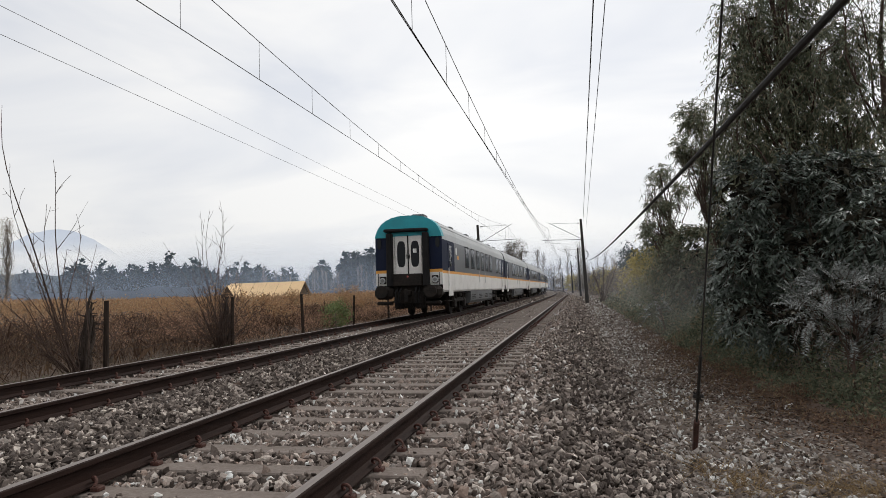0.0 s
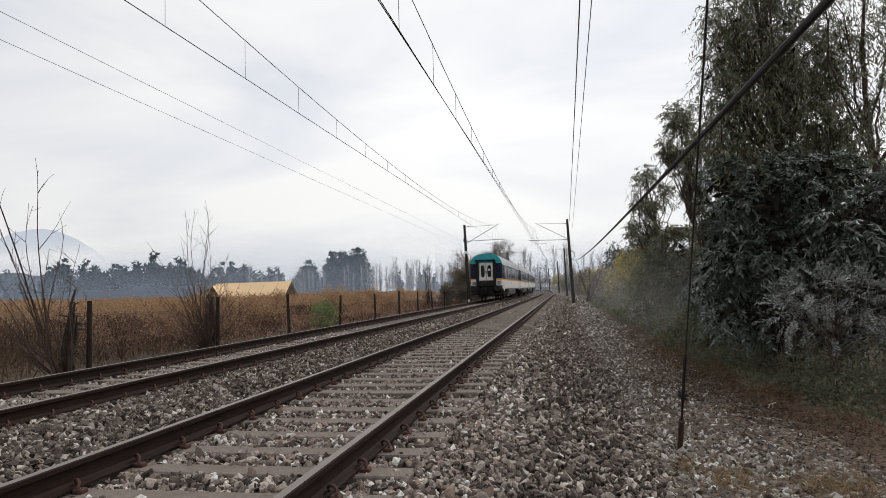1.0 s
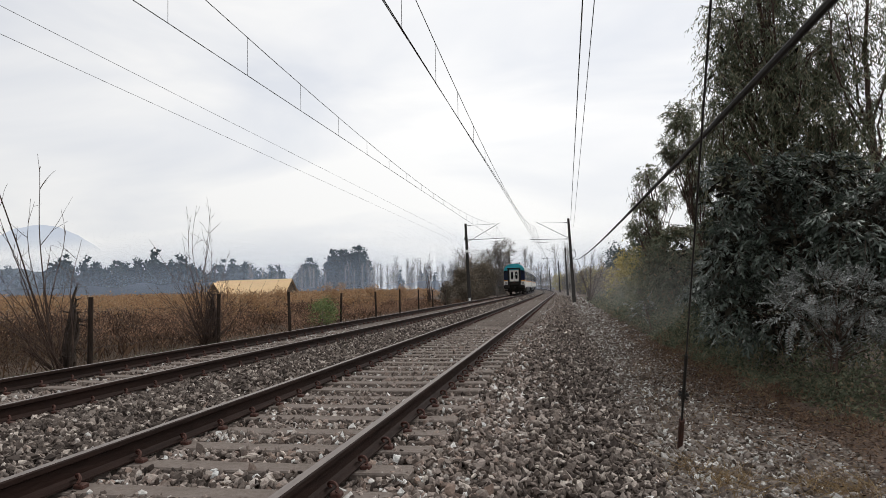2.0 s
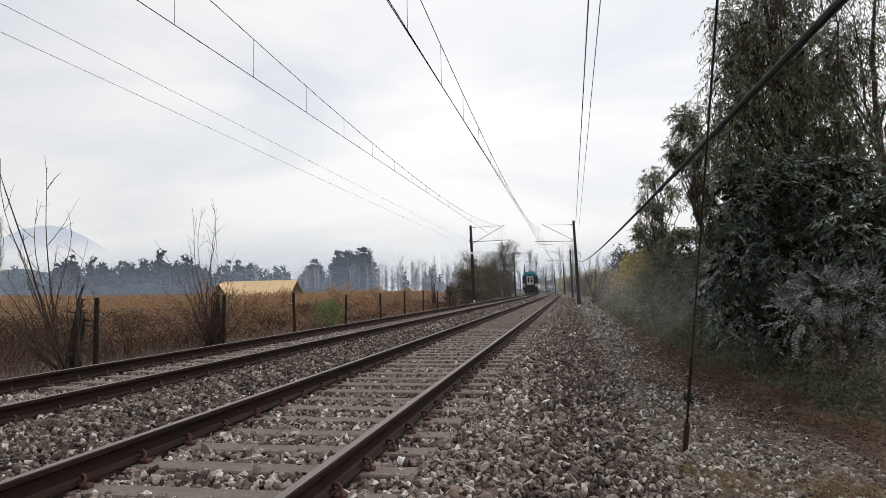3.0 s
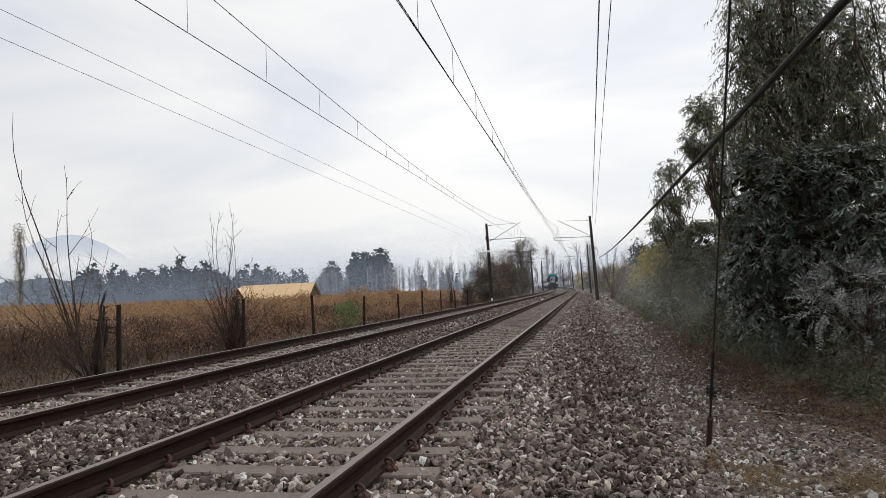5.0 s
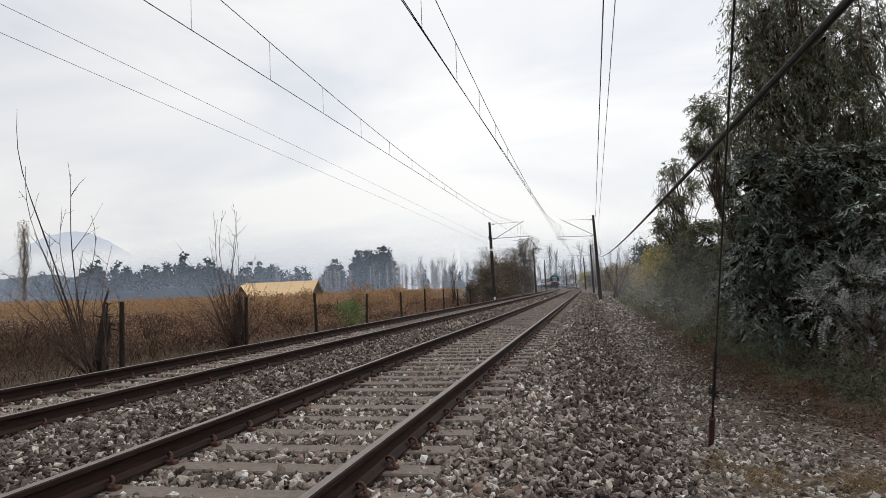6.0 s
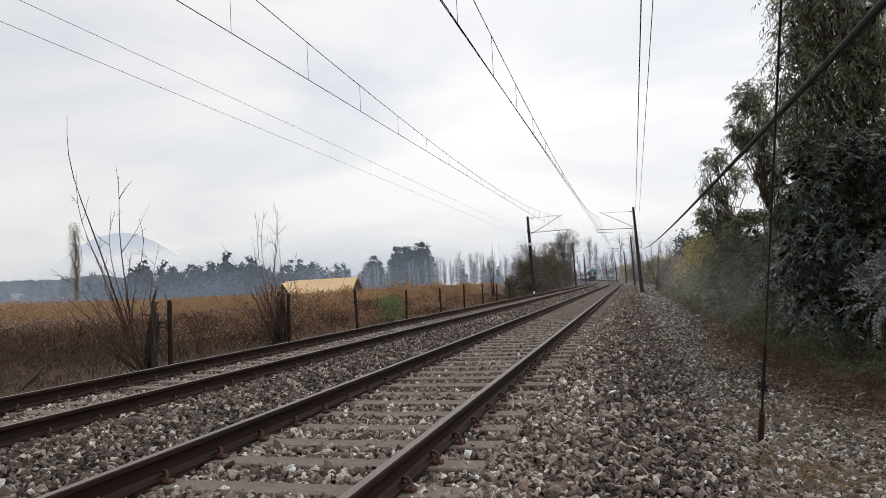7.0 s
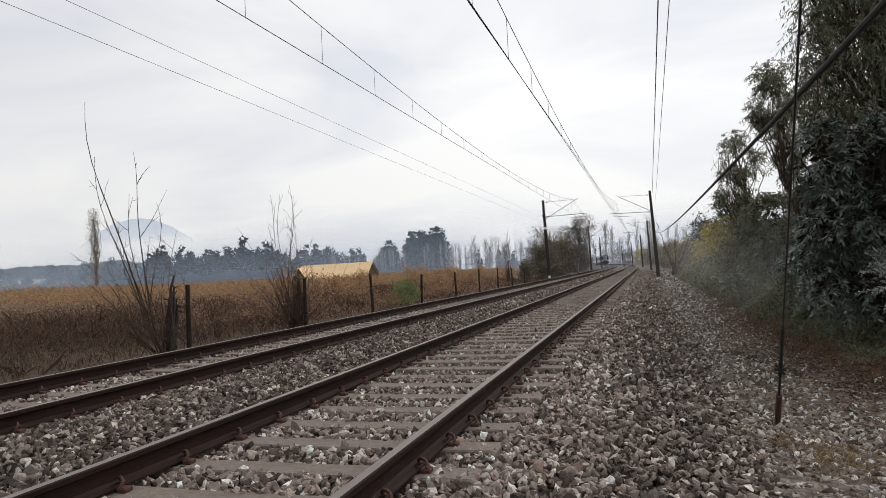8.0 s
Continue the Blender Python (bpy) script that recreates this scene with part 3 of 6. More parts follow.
def coach_build(label, tail):
    c = holder("railway_coach", label, "railway coach", group="coaches of the train")
    b = Build()
    b.extrude(SHELL, [(0, 1, 1, 2.2), (0.04, 1, 1, 2.2), (2.6, 1, 1, 2.2)], shell_slots(3), caps=True)
    b.extrude(SHELL, [(2.6, 1, 1, 2.2), (COACH - 2.2, 1, 1, 2.2)], shell_slots(5), caps=False)
    b.extrude(SHELL, [(COACH - 2.2, 1, 1, 2.2), (COACH, 1, 1, 2.2)], shell_slots(3), caps=True)
    b.done("body", [M_UNDER, M_CREAM, M_ORANGE, M_NAVY, M_ROOF, M_GREYBAND], c)
    # tail wall with its bands and the teal dome
    for y, dy in ((-0.035, 1), (COACH + 0.002, 1)):
        b = Build()
        for z0, z1, slot in ((1.28, 1.77, 1), (1.77, 1.885, 2), (1.885, 3.16, 0)):
            for s in (-1, 1):
                x0, x1 = (0.60, HALF) if s > 0 else (-HALF, -0.60)
                b.box(((x0 + x1) / 2, y + 0.017, (z0 + z1) / 2), (x1 - x0, 0.034, z1 - z0), 0, slot)
        b.box((0, y + 0.019, 3.27), (1.24, 0.03, 0.2), 0, 0)
        b.done("end_wall", [M_NAVY, M_CREAM, M_ORANGE], c)
        if y > 0 or not tail:
            continue
        b = Build()
        n = len(ROOF)
        dome = [(HALF - 0.005, 3.16)] + [(x, z + 0.01) for x, z in ROOF[1:-1]] + [(-HALF + 0.005, 3.16)]
        b.add([(x * 1.012, y - 0.05, z) for x, z in dome] + [(x * 1.016, y + 0.40, z + 0.012) for x, z in dome],
              [tuple(range(len(dome)))] + [(i, len(dome) + i, len(dome) + i + 1, i + 1) for i in range(len(dome) - 1)])
        b.add([(-HALF, y - 0.05, 3.16), (HALF, y - 0.05, 3.16), (HALF, y + 0.03, 3.16), (-HALF, y + 0.03, 3.16)], [(0, 1, 2, 3)])
        b.done("end_dome", M_TEAL, c, "teal domed roof end")
        b = Build()
        for s in (-1, 1):
            b.box((s * 0.72, y - 0.13, 2.28), (0.24, 0.3, 2.1), 0.05)
        b.box((-0.05, y - 0.15, 3.42), (1.74, 0.36, 0.12), 0.04)
        b.done("gangway_frame", M_RUBBER, c, "black rubber frame round the end door")
        for s in (-1, 1):
            b = Build().box((s * 0.275, y - 0.03, 2.46), (0.525, 0.06, 1.50), 0.015)
            d = b.done("end_door", M_CREAM, c, "white door leaf with an oval window")
            b = Build()
            oval(b, s * 0.275, 2.50, y - 0.064, 0.165, 0.51, 0.02, n=28, power=3.4)
            b.done("pane", M_PANE, d)
            Build().box((s * 0.05, y - 0.08, 2.4), (0.03, 0.04, 0.16), 0.008).done("handle", M_RUBBER, d)
        Build().box((0.27, y - 0.07, 2.62), (0.14, 0.006, 0.16)).done("notice", M_WHITE, c, "small white paper notice on the glass")
        Build().box((-0.02, y - 0.12, 1.49), (1.18, 0.16, 0.48), 0.03).done("footplate", M_UNDER, c, "raised dark gangway footplate")
        b = Build()
        oval(b, 0.0, 1.62, y - 0.215, 0.035, 0.04, 0.02, n=10)
        b.done("reflector", M_RED, c)
        for s in (-1, 1):
            h = Build().box((s * 1.05, y - 0.03, 1.50), (0.25, 0.08, 0.29), 0.02).done("lamp_housing", M_UNDER, c)
            b = Build()
            b.tube([(s * 1.05, y - 0.06, 1.48), (s * 1.05, y - 0.115, 1.48)], 0.118, 18)
            b.done("rim", M_ROOF, h)
            b = Build()
            oval(b, s * 1.05, 1.48, y - 0.13, 0.07, 0.07, 0.03, n=16, power=2)
            b.done("lens", M_LAMP, h)
            b = Build()
            oval(b, s * 1.17, 2.93, y - 0.03, 0.085, 0.2, 0.03)
            b.done("marker_lamp", M_PANE, c)
            b = Build().box((s * 0.97, y - 0.06, 1.0), (0.74, 0.52, 0.50), 0.14)
            b.tube([(s * 0.96, y - 0.1, 1.05), (s * 0.96, y - 0.55, 1.05)], 0.11, 10).tube([(s * 0.96, y - 0.55, 1.05), (s * 0.96, y - 0.60, 1.05)], 0.24, 16)
            b.box((s * 0.97, y - 0.04, 0.60), (0.6, 0.3, 0.14), 0.04)
            b.done("buffer", M_UNDER, c, "bulky dark buffer")
            b = Build()
            for k in range(2):
                b.tube([(s * (0.3 + 0.14 * k), y - 0.05, 1.2), (s * (0.32 + 0.14 * k), y - 0.35, 1.0), (s * (0.34 + 0.1 * k), y - 0.38, 0.62), (s * (0.24 + 0.1 * k), y - 0.2, 0.45)], 0.035, 6)
            b.done("brake_hose", M_RUBBER, c)
        for s in (-1, 1):
            Build().box((s * 0.60, y - 0.04, 2.42), (0.10, 0.05, 1.56), 0.01).done("door_post", M_CREAM, c)
            Build().tube([(s * 1.22, y - 0.06, 0.75), (s * 1.22, y - 0.09, 1.2), (s * 1.22, y - 0.06, 1.75)], 0.014, 5).done("grab_rail", M_RUBBER, c)
            b = Build()
            for k in range(3):
                b.tube([(s * (0.16 + 0.17 * k), y - 0.12, 0.95), (s * (0.12 + 0.17 * k), y - 0.3, 0.6), (s * (0.2 + 0.15 * k), y - 0.15, 0.36)], 0.028, 6)
            b.box((s * 0.42, y + 0.1, 0.62), (0.35, 0.3, 0.5), 0.06)
            b.done("air_pipe", M_UNDER, c)
        Build().box((0, y - 0.06, 2.46), (0.035, 0.07, 1.52), 0.005).done("door_seal", M_RUBBER, c)
        b = Build().box((0, y - 0.2, 0.98), (0.24, 0.6, 0.24), 0.05).box((0, y - 0.52, 0.9), (0.12, 0.12, 0.5), 0.04).box((0, y + 0.1, 0.8), (1.2, 0.4, 0.5), 0.05)
        b.done("coupling", M_UNDER, c)
    for y in (1.6, COACH - 1.4):
        for s in (-1, 1):
            d = Build().box((s * (HALF + 0.004), y, 2.4), (0.03, 0.92, 1.12), 0.01).done("side_door", M_NAVY, c)
            Build().box((s * (HALF + 0.006), y, 1.27), (0.034, 0.92, 0.9), 0.01).done("door_foot", M_CREAM, d)
            Build().box((s * (HALF + 0.016), y, 2.45), (0.02, 0.5, 0.86), 0.008).done("pane", M_PANE, d)
            Build().tube([(s * (HALF + 0.05), y - 0.56, 1.2), (s * (HALF + 0.05), y - 0.56, 1.95)], 0.016, 5).done("grab_rail", M_WHITE, d)
            Build().box((s * 1.2, y, 0.62), (0.22, 0.8, 0.05), 0.01).box((s * 1.25, y, 0.85), (0.18, 0.8, 0.04), 0.01).done("step", M_UNDER, d)
    pane = frame_mesh = None
    for y in (5.9, 7.7, 9.45, 11.15, 12.85, 14.65, 17.9, 19.6):
        for s in (-1, 1):
            if pane is None:
                w = Build().box((0, 0, 0), (0.02, 1.04, 1.0), 0.006).done("window", M_RUBBER, c)
                g = Build().box((0, 0, 0), (0.03, 0.92, 0.88), 0.006).done("pane", M_PANE, w)
                pane, frame_mesh = g.data, w.data
            else:
                w, g = new("window", frame_mesh), new("pane", pane)
                w.parent, g.parent = c, w
            w.location = (s * (HALF + 0.002), y, 2.56)
    for y in (4.9, COACH - 4.9):
        bogie(c, y)
    for s in (-1, 1):
        for y in (9.9, 12.1):
            Build().box((s * (HALF + 0.004), y, 1.72), (0.02, 0.10, 0.62), 0.005).done("vent_strip", M_ROOF, c, "narrow pale upright strip")
        if tail:
            b = Build().tube([(s * (HALF - 0.01), 3.05, 2.72), (s * (HALF + 0.008), 3.05, 2.72)], 0.17, 18)
            b.box((s * (HALF + 0.003), 3.45, 2.45), (0.012, 0.34, 0.16), 0.003, 1)
            b.done("emblem", [M_WHITE, M_ORANGE], c, "round white emblem with an orange bar")
    for y0, y1 in ((6.95, 9.0), (9.03, 11.6), (11.63, 13.6), (13.63, 15.35)):
        for s in (-1, 1):
            b = Build().extrude([(1.02, 0.40), (1.20, 0.40), (1.29, 0.52), (1.31, 1.02), (1.02, 1.02)], [(y0, s, 1, 0), (y1, s, 1, 0)])
            if s < 0:
                b.f = [tuple(reversed(q)) for q in b.f]
            k = b.done("skirt", M_SKIRT, c)
            for z in (0.62, 0.70, 0.78):
                Build().box((s * 1.312, (y0 + y1) / 2, z), (0.012, 1.1, 0.03)).done("grille_slat", M_UNDER, k)
    Build().box((0, COACH / 2, 0.72), (2.0, 8.0, 0.4), 0.05).box((0, COACH / 2, 0.95), (2.4, COACH - 1, 0.12), 0.02).done("underframe", M_UNDER, c)
    for y in (0.75, 6.5, 11.2, 15.8, 20.6):
        Build().box((0.30, y, 4.03), (0.5, 0.7, 0.14), 0.03).done("roof_vent", M_SKIRT, c)
    b = Build()
    for x, z in ((0.85, 3.86), (-0.85, 3.86), (1.15, 3.62), (-1.15, 3.62)):
        b.box((x, COACH / 2, z - 0.03), (0.03, COACH - 1, 0.03))
    b.done("roof_rib", M_ROOF, c)
    b = Build()
    for i in range(6):
        b.box((0, COACH + 0.04 + 0.08 * i, 2.3), (1.5 if i % 2 else 1.62, 0.06, 2.4), 0.02)
    b.done("gangway_bellows", M_RUBBER, c)
    return c


second = coach_build("white, grey and navy railway coach inside the train", False)
COACHES = [coach_build("white and navy last coach with a teal domed end", True), second] + [copy_thing(second, Matrix.Identity(4)) for _ in range(3)]

# ---- plants ----
def fast_mesh(name, v, f, mat, parent=None, label=""):
    me = bpy.data.meshes.new(name)
    n, k = f.shape
    me.vertices.add(len(v))
    me.vertices.foreach_set("co", np.ascontiguousarray(v, dtype=np.float32).ravel())
    me.loops.add(n * k)
    me.loops.foreach_set("vertex_index", np.ascontiguousarray(f, dtype=np.int32).ravel())
    me.polygons.add(n)
    me.polygons.foreach_set("loop_start", np.arange(0, n * k, k, dtype=np.int32))
    me.polygons.foreach_set("use_smooth", np.zeros(n, dtype=bool))
    me.materials.append(mat)
    me.update(calc_edges=True)
    ob = new(name, me)
    ob.parent = parent
    return tagged(ob, label)


def unit(a):
    return a / np.maximum(np.linalg.norm(a, axis=1), 1e-6)[:, None]


def leaf_cards(rng, p, length, width, droop=0.0, lift=0.0):
    """A kite-shaped, slightly folded leaf at each place. droop: how strongly they hang."""
    n = len(p)
    a = rng.normal(size=(n, 3))
    a[:, 2] = a[:, 2] * (1 - 0.6 * droop) - 2.2 * droop + lift
    a = unit(a)
    s = unit(np.cross(a, rng.normal(size=(n, 3))))
    L = (length * rng.uniform(0.6, 1.3, n))[:, None]
    w = (width * rng.uniform(0.6, 1.3, n))[:, None] / 2
    up = np.cross(a, s) * w * 0.5
    v = np.stack([p, p + a * L * 0.45 + s * w + up, p + a * L, p + a * L * 0.45 - s * w + up], 1).reshape(-1, 3)
    return v, np.arange(4 * n).reshape(-1, 4)


def in_blobs(rng, blobs, clusters, per, spread):
    """Places in clusters that fill the blobs (x, y, z, rx, ry, rz), thicker towards the outside."""
    w = np.array([b[3] * b[4] + b[3] * b[5] + b[4] * b[5] for b in blobs])
    pick = rng.choice(len(blobs), clusters, p=w / w.sum())
    b = np.array(blobs, float)[pick]
    d = unit(rng.normal(size=(clusters, 3))) * (rng.uniform(0.25, 1.0, clusters) ** 0.5)[:, None]
    c = b[:, :3] + d * b[:, 3:]
    p = np.repeat(c, per, 0) + rng.normal(size=(clusters * per, 3)) * spread
    return p, c


def woody(b, rng, a, e, r0, r1, wob=0.08, n=6, sides=5):
    a, e = np.array(a, float), np.array(e, float)
    L = np.linalg.norm(e - a)
    w1, w2, w3 = rng.normal(size=3) * wob * L, rng.normal(size=3) * wob * L * 0.6, rng.normal(size=3) * wob * L * 0.25
    pts = [a + (e - a) * t + w1 * math.sin(math.pi * t) + w2 * math.sin(2 * math.pi * t) + w3 * math.sin(4 * math.pi * t) for t in np.linspace(0, 1, n)]
    b.tube([tuple(p) for p in pts], r0, sides, r_end=r1)
    return pts


M_BARK = surface("grey_bark", (0.11, 0.092, 0.075), (0.19, 0.165, 0.14), (0.07, 0.055, 0.045), fine=18, coarse=2, relief=0.7, stretch=(1, 1, 0.2))
M_POPLAR_BARK = surface("pale_poplar_bark", (0.20, 0.18, 0.155), (0.30, 0.27, 0.235), (0.15, 0.13, 0.11), fine=18, coarse=2, relief=0.4, stretch=(1, 1, 0.2))
M_TWIG = surface("dark_twig", (0.056, 0.0368, 0.0304), (0.109, 0.0752, 0.0592), (0.04, 0.0288, 0.024), fine=25, coarse=4, relief=0.5, stretch=(1, 1, 0.3))
M_STUMP = surface("dark_stump_bark", (0.022, 0.016, 0.013), (0.05, 0.037, 0.03), (0.075, 0.055, 0.042), fine=20, coarse=4, relief=0.9, stretch=(1, 1, 0.3))
M_POST = surface("old_post_wood", (0.020, 0.014, 0.011), (0.042, 0.029, 0.022), (0.014, 0.010, 0.008), fine=22, coarse=3, relief=0.7, stretch=(1, 1, 0.12))
M_EUCA = islands("eucalyptus_leaf", (0.0, (0.054, 0.0672, 0.0384)), (0.5, (0.126, 0.142, 0.084)), (0.85, (0.222, 0.222, 0.144)), (1.0, (0.312, 0.252, 0.162)), rough=0.5, through=0.4, amount=0.2)
M_ACACIA = islands("bluish_leaf", (0.0, (0.0157, 0.0244, 0.0165)), (0.5, (0.04, 0.0574, 0.0409)), (0.85, (0.087, 0.111, 0.087)), (1.0, (0.217, 0.239, 0.213)), rough=0.4, through=0.06, amount=0.2)
M_PALE = islands("silvery_leaf", (0.0, (0.0717, 0.081, 0.0726)), (0.5, (0.172, 0.186, 0.175)), (1.0, (0.382, 0.397, 0.387)), rough=0.5, through=0.08, amount=0.2)
M_UNDER_LEAF = islands("undergrowth_leaf", (0.0, (0.050, 0.060, 0.038)), (0.5, (0.125, 0.142, 0.092)), (0.8, (0.18, 0.178, 0.118)), (1.0, (0.23, 0.165, 0.105)), rough=0.7, through=0.25, amount=0.2)
M_VINE = islands("autumn_vine_leaf", (0.0, (0.26, 0.15, 0.086)), (0.4, (0.36, 0.215, 0.118)), (0.75, (0.45, 0.285, 0.155)), (0.92, (0.42, 0.31, 0.20)), (1.0, (0.30, 0.24, 0.15)), rough=0.8, through=0.25, amount=0.2)
M_GRASS = islands("dry_grass", (0.0, (0.040, 0.024, 0.018)), (0.5, (0.078, 0.048, 0.033)), (0.85, (0.13, 0.08, 0.05)), (1.0, (0.19, 0.13, 0.083)), rough=0.85, through=0.2, amount=0.2)
M_BRUSH = islands("withered_brush", (0.0, (0.15, 0.0913, 0.0667)), (0.5, (0.334, 0.202, 0.137)), (0.85, (0.51, 0.307, 0.194)), (1.0, (0.632, 0.43, 0.29)), rough=0.9, through=0.2, amount=0.2)
M_DULL = islands("dull_brush", (0.0, (0.0369, 0.0246, 0.0189)), (0.5, (0.0861, 0.0558, 0.041)), (0.85, (0.131, 0.0861, 0.059)), (1.0, (0.18, 0.127, 0.0902)), rough=0.9, through=0.2, amount=0.2)
M_POPLAR = islands("pale_poplar_leaf", (0.0, (0.22, 0.18, 0.14)), (1.0, (0.42, 0.37, 0.30)), rough=0.8, through=0.3, amount=0.2)
M_STRAW = islands("straw", (0.0, (0.15, 0.098, 0.055)), (0.6, (0.24, 0.165, 0.085)), (1.0, (0.34, 0.25, 0.14)), rough=0.85, through=0.2, amount=0.2)
M_CONIFER = islands("dark_conifer", (0.0, (0.0234, 0.039, 0.039)), (0.6, (0.0442, 0.065, 0.065)), (1.0, (0.0728, 0.0962, 0.0936)), rough=0.8, amount=0.2, grain=3)
M_WEED = islands("dark_weed", (0.0, (0.040, 0.034, 0.025)), (0.6, (0.080, 0.066, 0.048)), (0.9, (0.115, 0.095, 0.066)), (1.0, (0.15, 0.095, 0.06)), rough=0.8, through=0.1, amount=0.2)
M_HEDGE = islands("hedge_leaf", (0.0, (0.0766, 0.0668, 0.0534)), (0.6, (0.153, 0.13, 0.103)), (0.9, (0.22, 0.187, 0.14)), (1.0, (0.286, 0.187, 0.128)), rough=0.8, through=0.1, amount=0.2)
M_GREEN = islands("fresh_green_leaf", (0.0, (0.08, 0.12, 0.0352)), (0.6, (0.152, 0.208, 0.064)), (1.0, (0.24, 0.288, 0.104)), rough=0.6, through=0.25, amount=0.2)
M_WILLOW = islands("yellow_willow_leaf", (0.0, (0.20, 0.165, 0.055)), (0.6, (0.32, 0.26, 0.085)), (1.0, (0.42, 0.35, 0.14)), rough=0.7, through=0.3, amount=0.2)


def clump_tree(name, label, category, at, blobs, leaf, size, clusters, per, spread, seed, trunk=0.16, droop=0.0, bark=None, limbs=10, group="", lift=0.0, lean=(0, 0), lumps=0):
    """Trunk with limbs that reach into the blobs (relative to the foot), and a crown of leaves."""
    rng = np.random.default_rng(seed)
    t = holder(name, label, category, at, group)
    if lumps:
        _, lc = in_blobs(rng, blobs, lumps, 1, 0.0)
        k = np.mean([b[3] for b in blobs]) * 0.42
        p, c = in_blobs(rng, [(*q, *(k * rng.uniform(0.6, 1.3, 3) * np.array((1, 1, 0.8)))) for q in lc], clusters, per, spread)
    else:
        p, c = in_blobs(rng, blobs, clusters, per, spread)
    p = p[p[:, 2] > 0.02]
    b = Build()
    top = max(q[2] for q in blobs)
    stem = woody(b, rng, (0, 0, -0.3), (lean[0], lean[1], top), trunk, trunk * 0.25, 0.03, 9, 8)
    for i in range(limbs):
        q = c[rng.integers(len(c))]
        k = stem[min(7, max(1, int(8 * min(0.9, max(0.08, (q[2] * 0.65) / top)))))]
        mid = woody(b, rng, k, q, trunk * 0.32, trunk * 0.07, 0.07, 6, 5)[3]
        for _ in range(2):
            woody(b, rng, mid, q + rng.normal(size=3) * 0.2, trunk * 0.12, trunk * 0.04, 0.08, 4, 4)
    b.done("trunk", bark or M_BARK, t, smooth=True)
    v, f = leaf_cards(rng, p, size[0], size[1], droop, lift)
    tagged(fast_mesh("crown", v, f, leaf, t), kind="stuff")
    return t


def far_tree(kind, seed, h, w):
    """A distant tree, evergreen with several spires or a bare upright poplar."""
    rng = np.random.default_rng(seed)
    if kind == "evergreen":
        t = holder("evergreen_tree", "tall dark evergreen tree in mist beyond the fields", "tree", group="distant trees")
        b = Build().tube([(0, 0, -1), (0, 0, h * 0.9)], 0.3, 6, r_end=0.05)
        b.done("trunk", M_BARK, t)
        spires = [(0, 0, h, w)] + [(rng.uniform(-0.6, 0.6) * w, rng.uniform(-0.6, 0.6) * w, h * rng.uniform(0.55, 0.9), w * rng.uniform(0.45, 0.75)) for _ in range(3)]
        ps = []
        for sx, sy, sh, sw in spires:
            n = 130
            a = rng.uniform(0, 2 * np.pi, n)
            z = rng.uniform(0.04, 1, n) ** 1.05
            r = sw * np.clip(1.05 - z, 0.02, 1) ** 0.58 * (0.25 + 0.75 * rng.uniform(0, 1, n) ** 0.6) * (0.75 + 0.35 * np.sin(3 * a + z * 17 + seed))
            ps.append(np.stack([sx + r * np.cos(a), sy + r * np.sin(a), np.clip(z, 0.02, 1.02) * sh - 0.12 * r], 1))
        p = np.concatenate(ps)
        v, f = leaf_cards(rng, p, 2.0, 1.3, 0.05, 0.35)
        tagged(fast_mesh("crown", v, f, M_CONIFER, t), kind="stuff")
        return t
    t = holder("bare_poplar", "slender bare grey poplar with upright twigs", "tree", group="distant poplars")
    b = Build().tube([(0, 0, -1), (0.1, 0, h * 0.5), (0, 0, h)], 0.16, 5, r_end=0.02)
    for i in range(46):
        z = rng.uniform(0.12, 0.85) * h
        a, k = rng.uniform(0, 6.28), rng.uniform(0.4, 1) * w
        top = min(h, z + rng.uniform(0.15, 0.35) * h)
        b.tube([(0, 0, z), (0.6 * k * math.cos(a), 0.6 * k * math.sin(a), (z + top) / 2), (k * math.cos(a), k * math.sin(a), top)], 0.045, 3, r_end=0.014, caps=False)
    b.done("trunk", M_POPLAR_BARK, t)
    return t


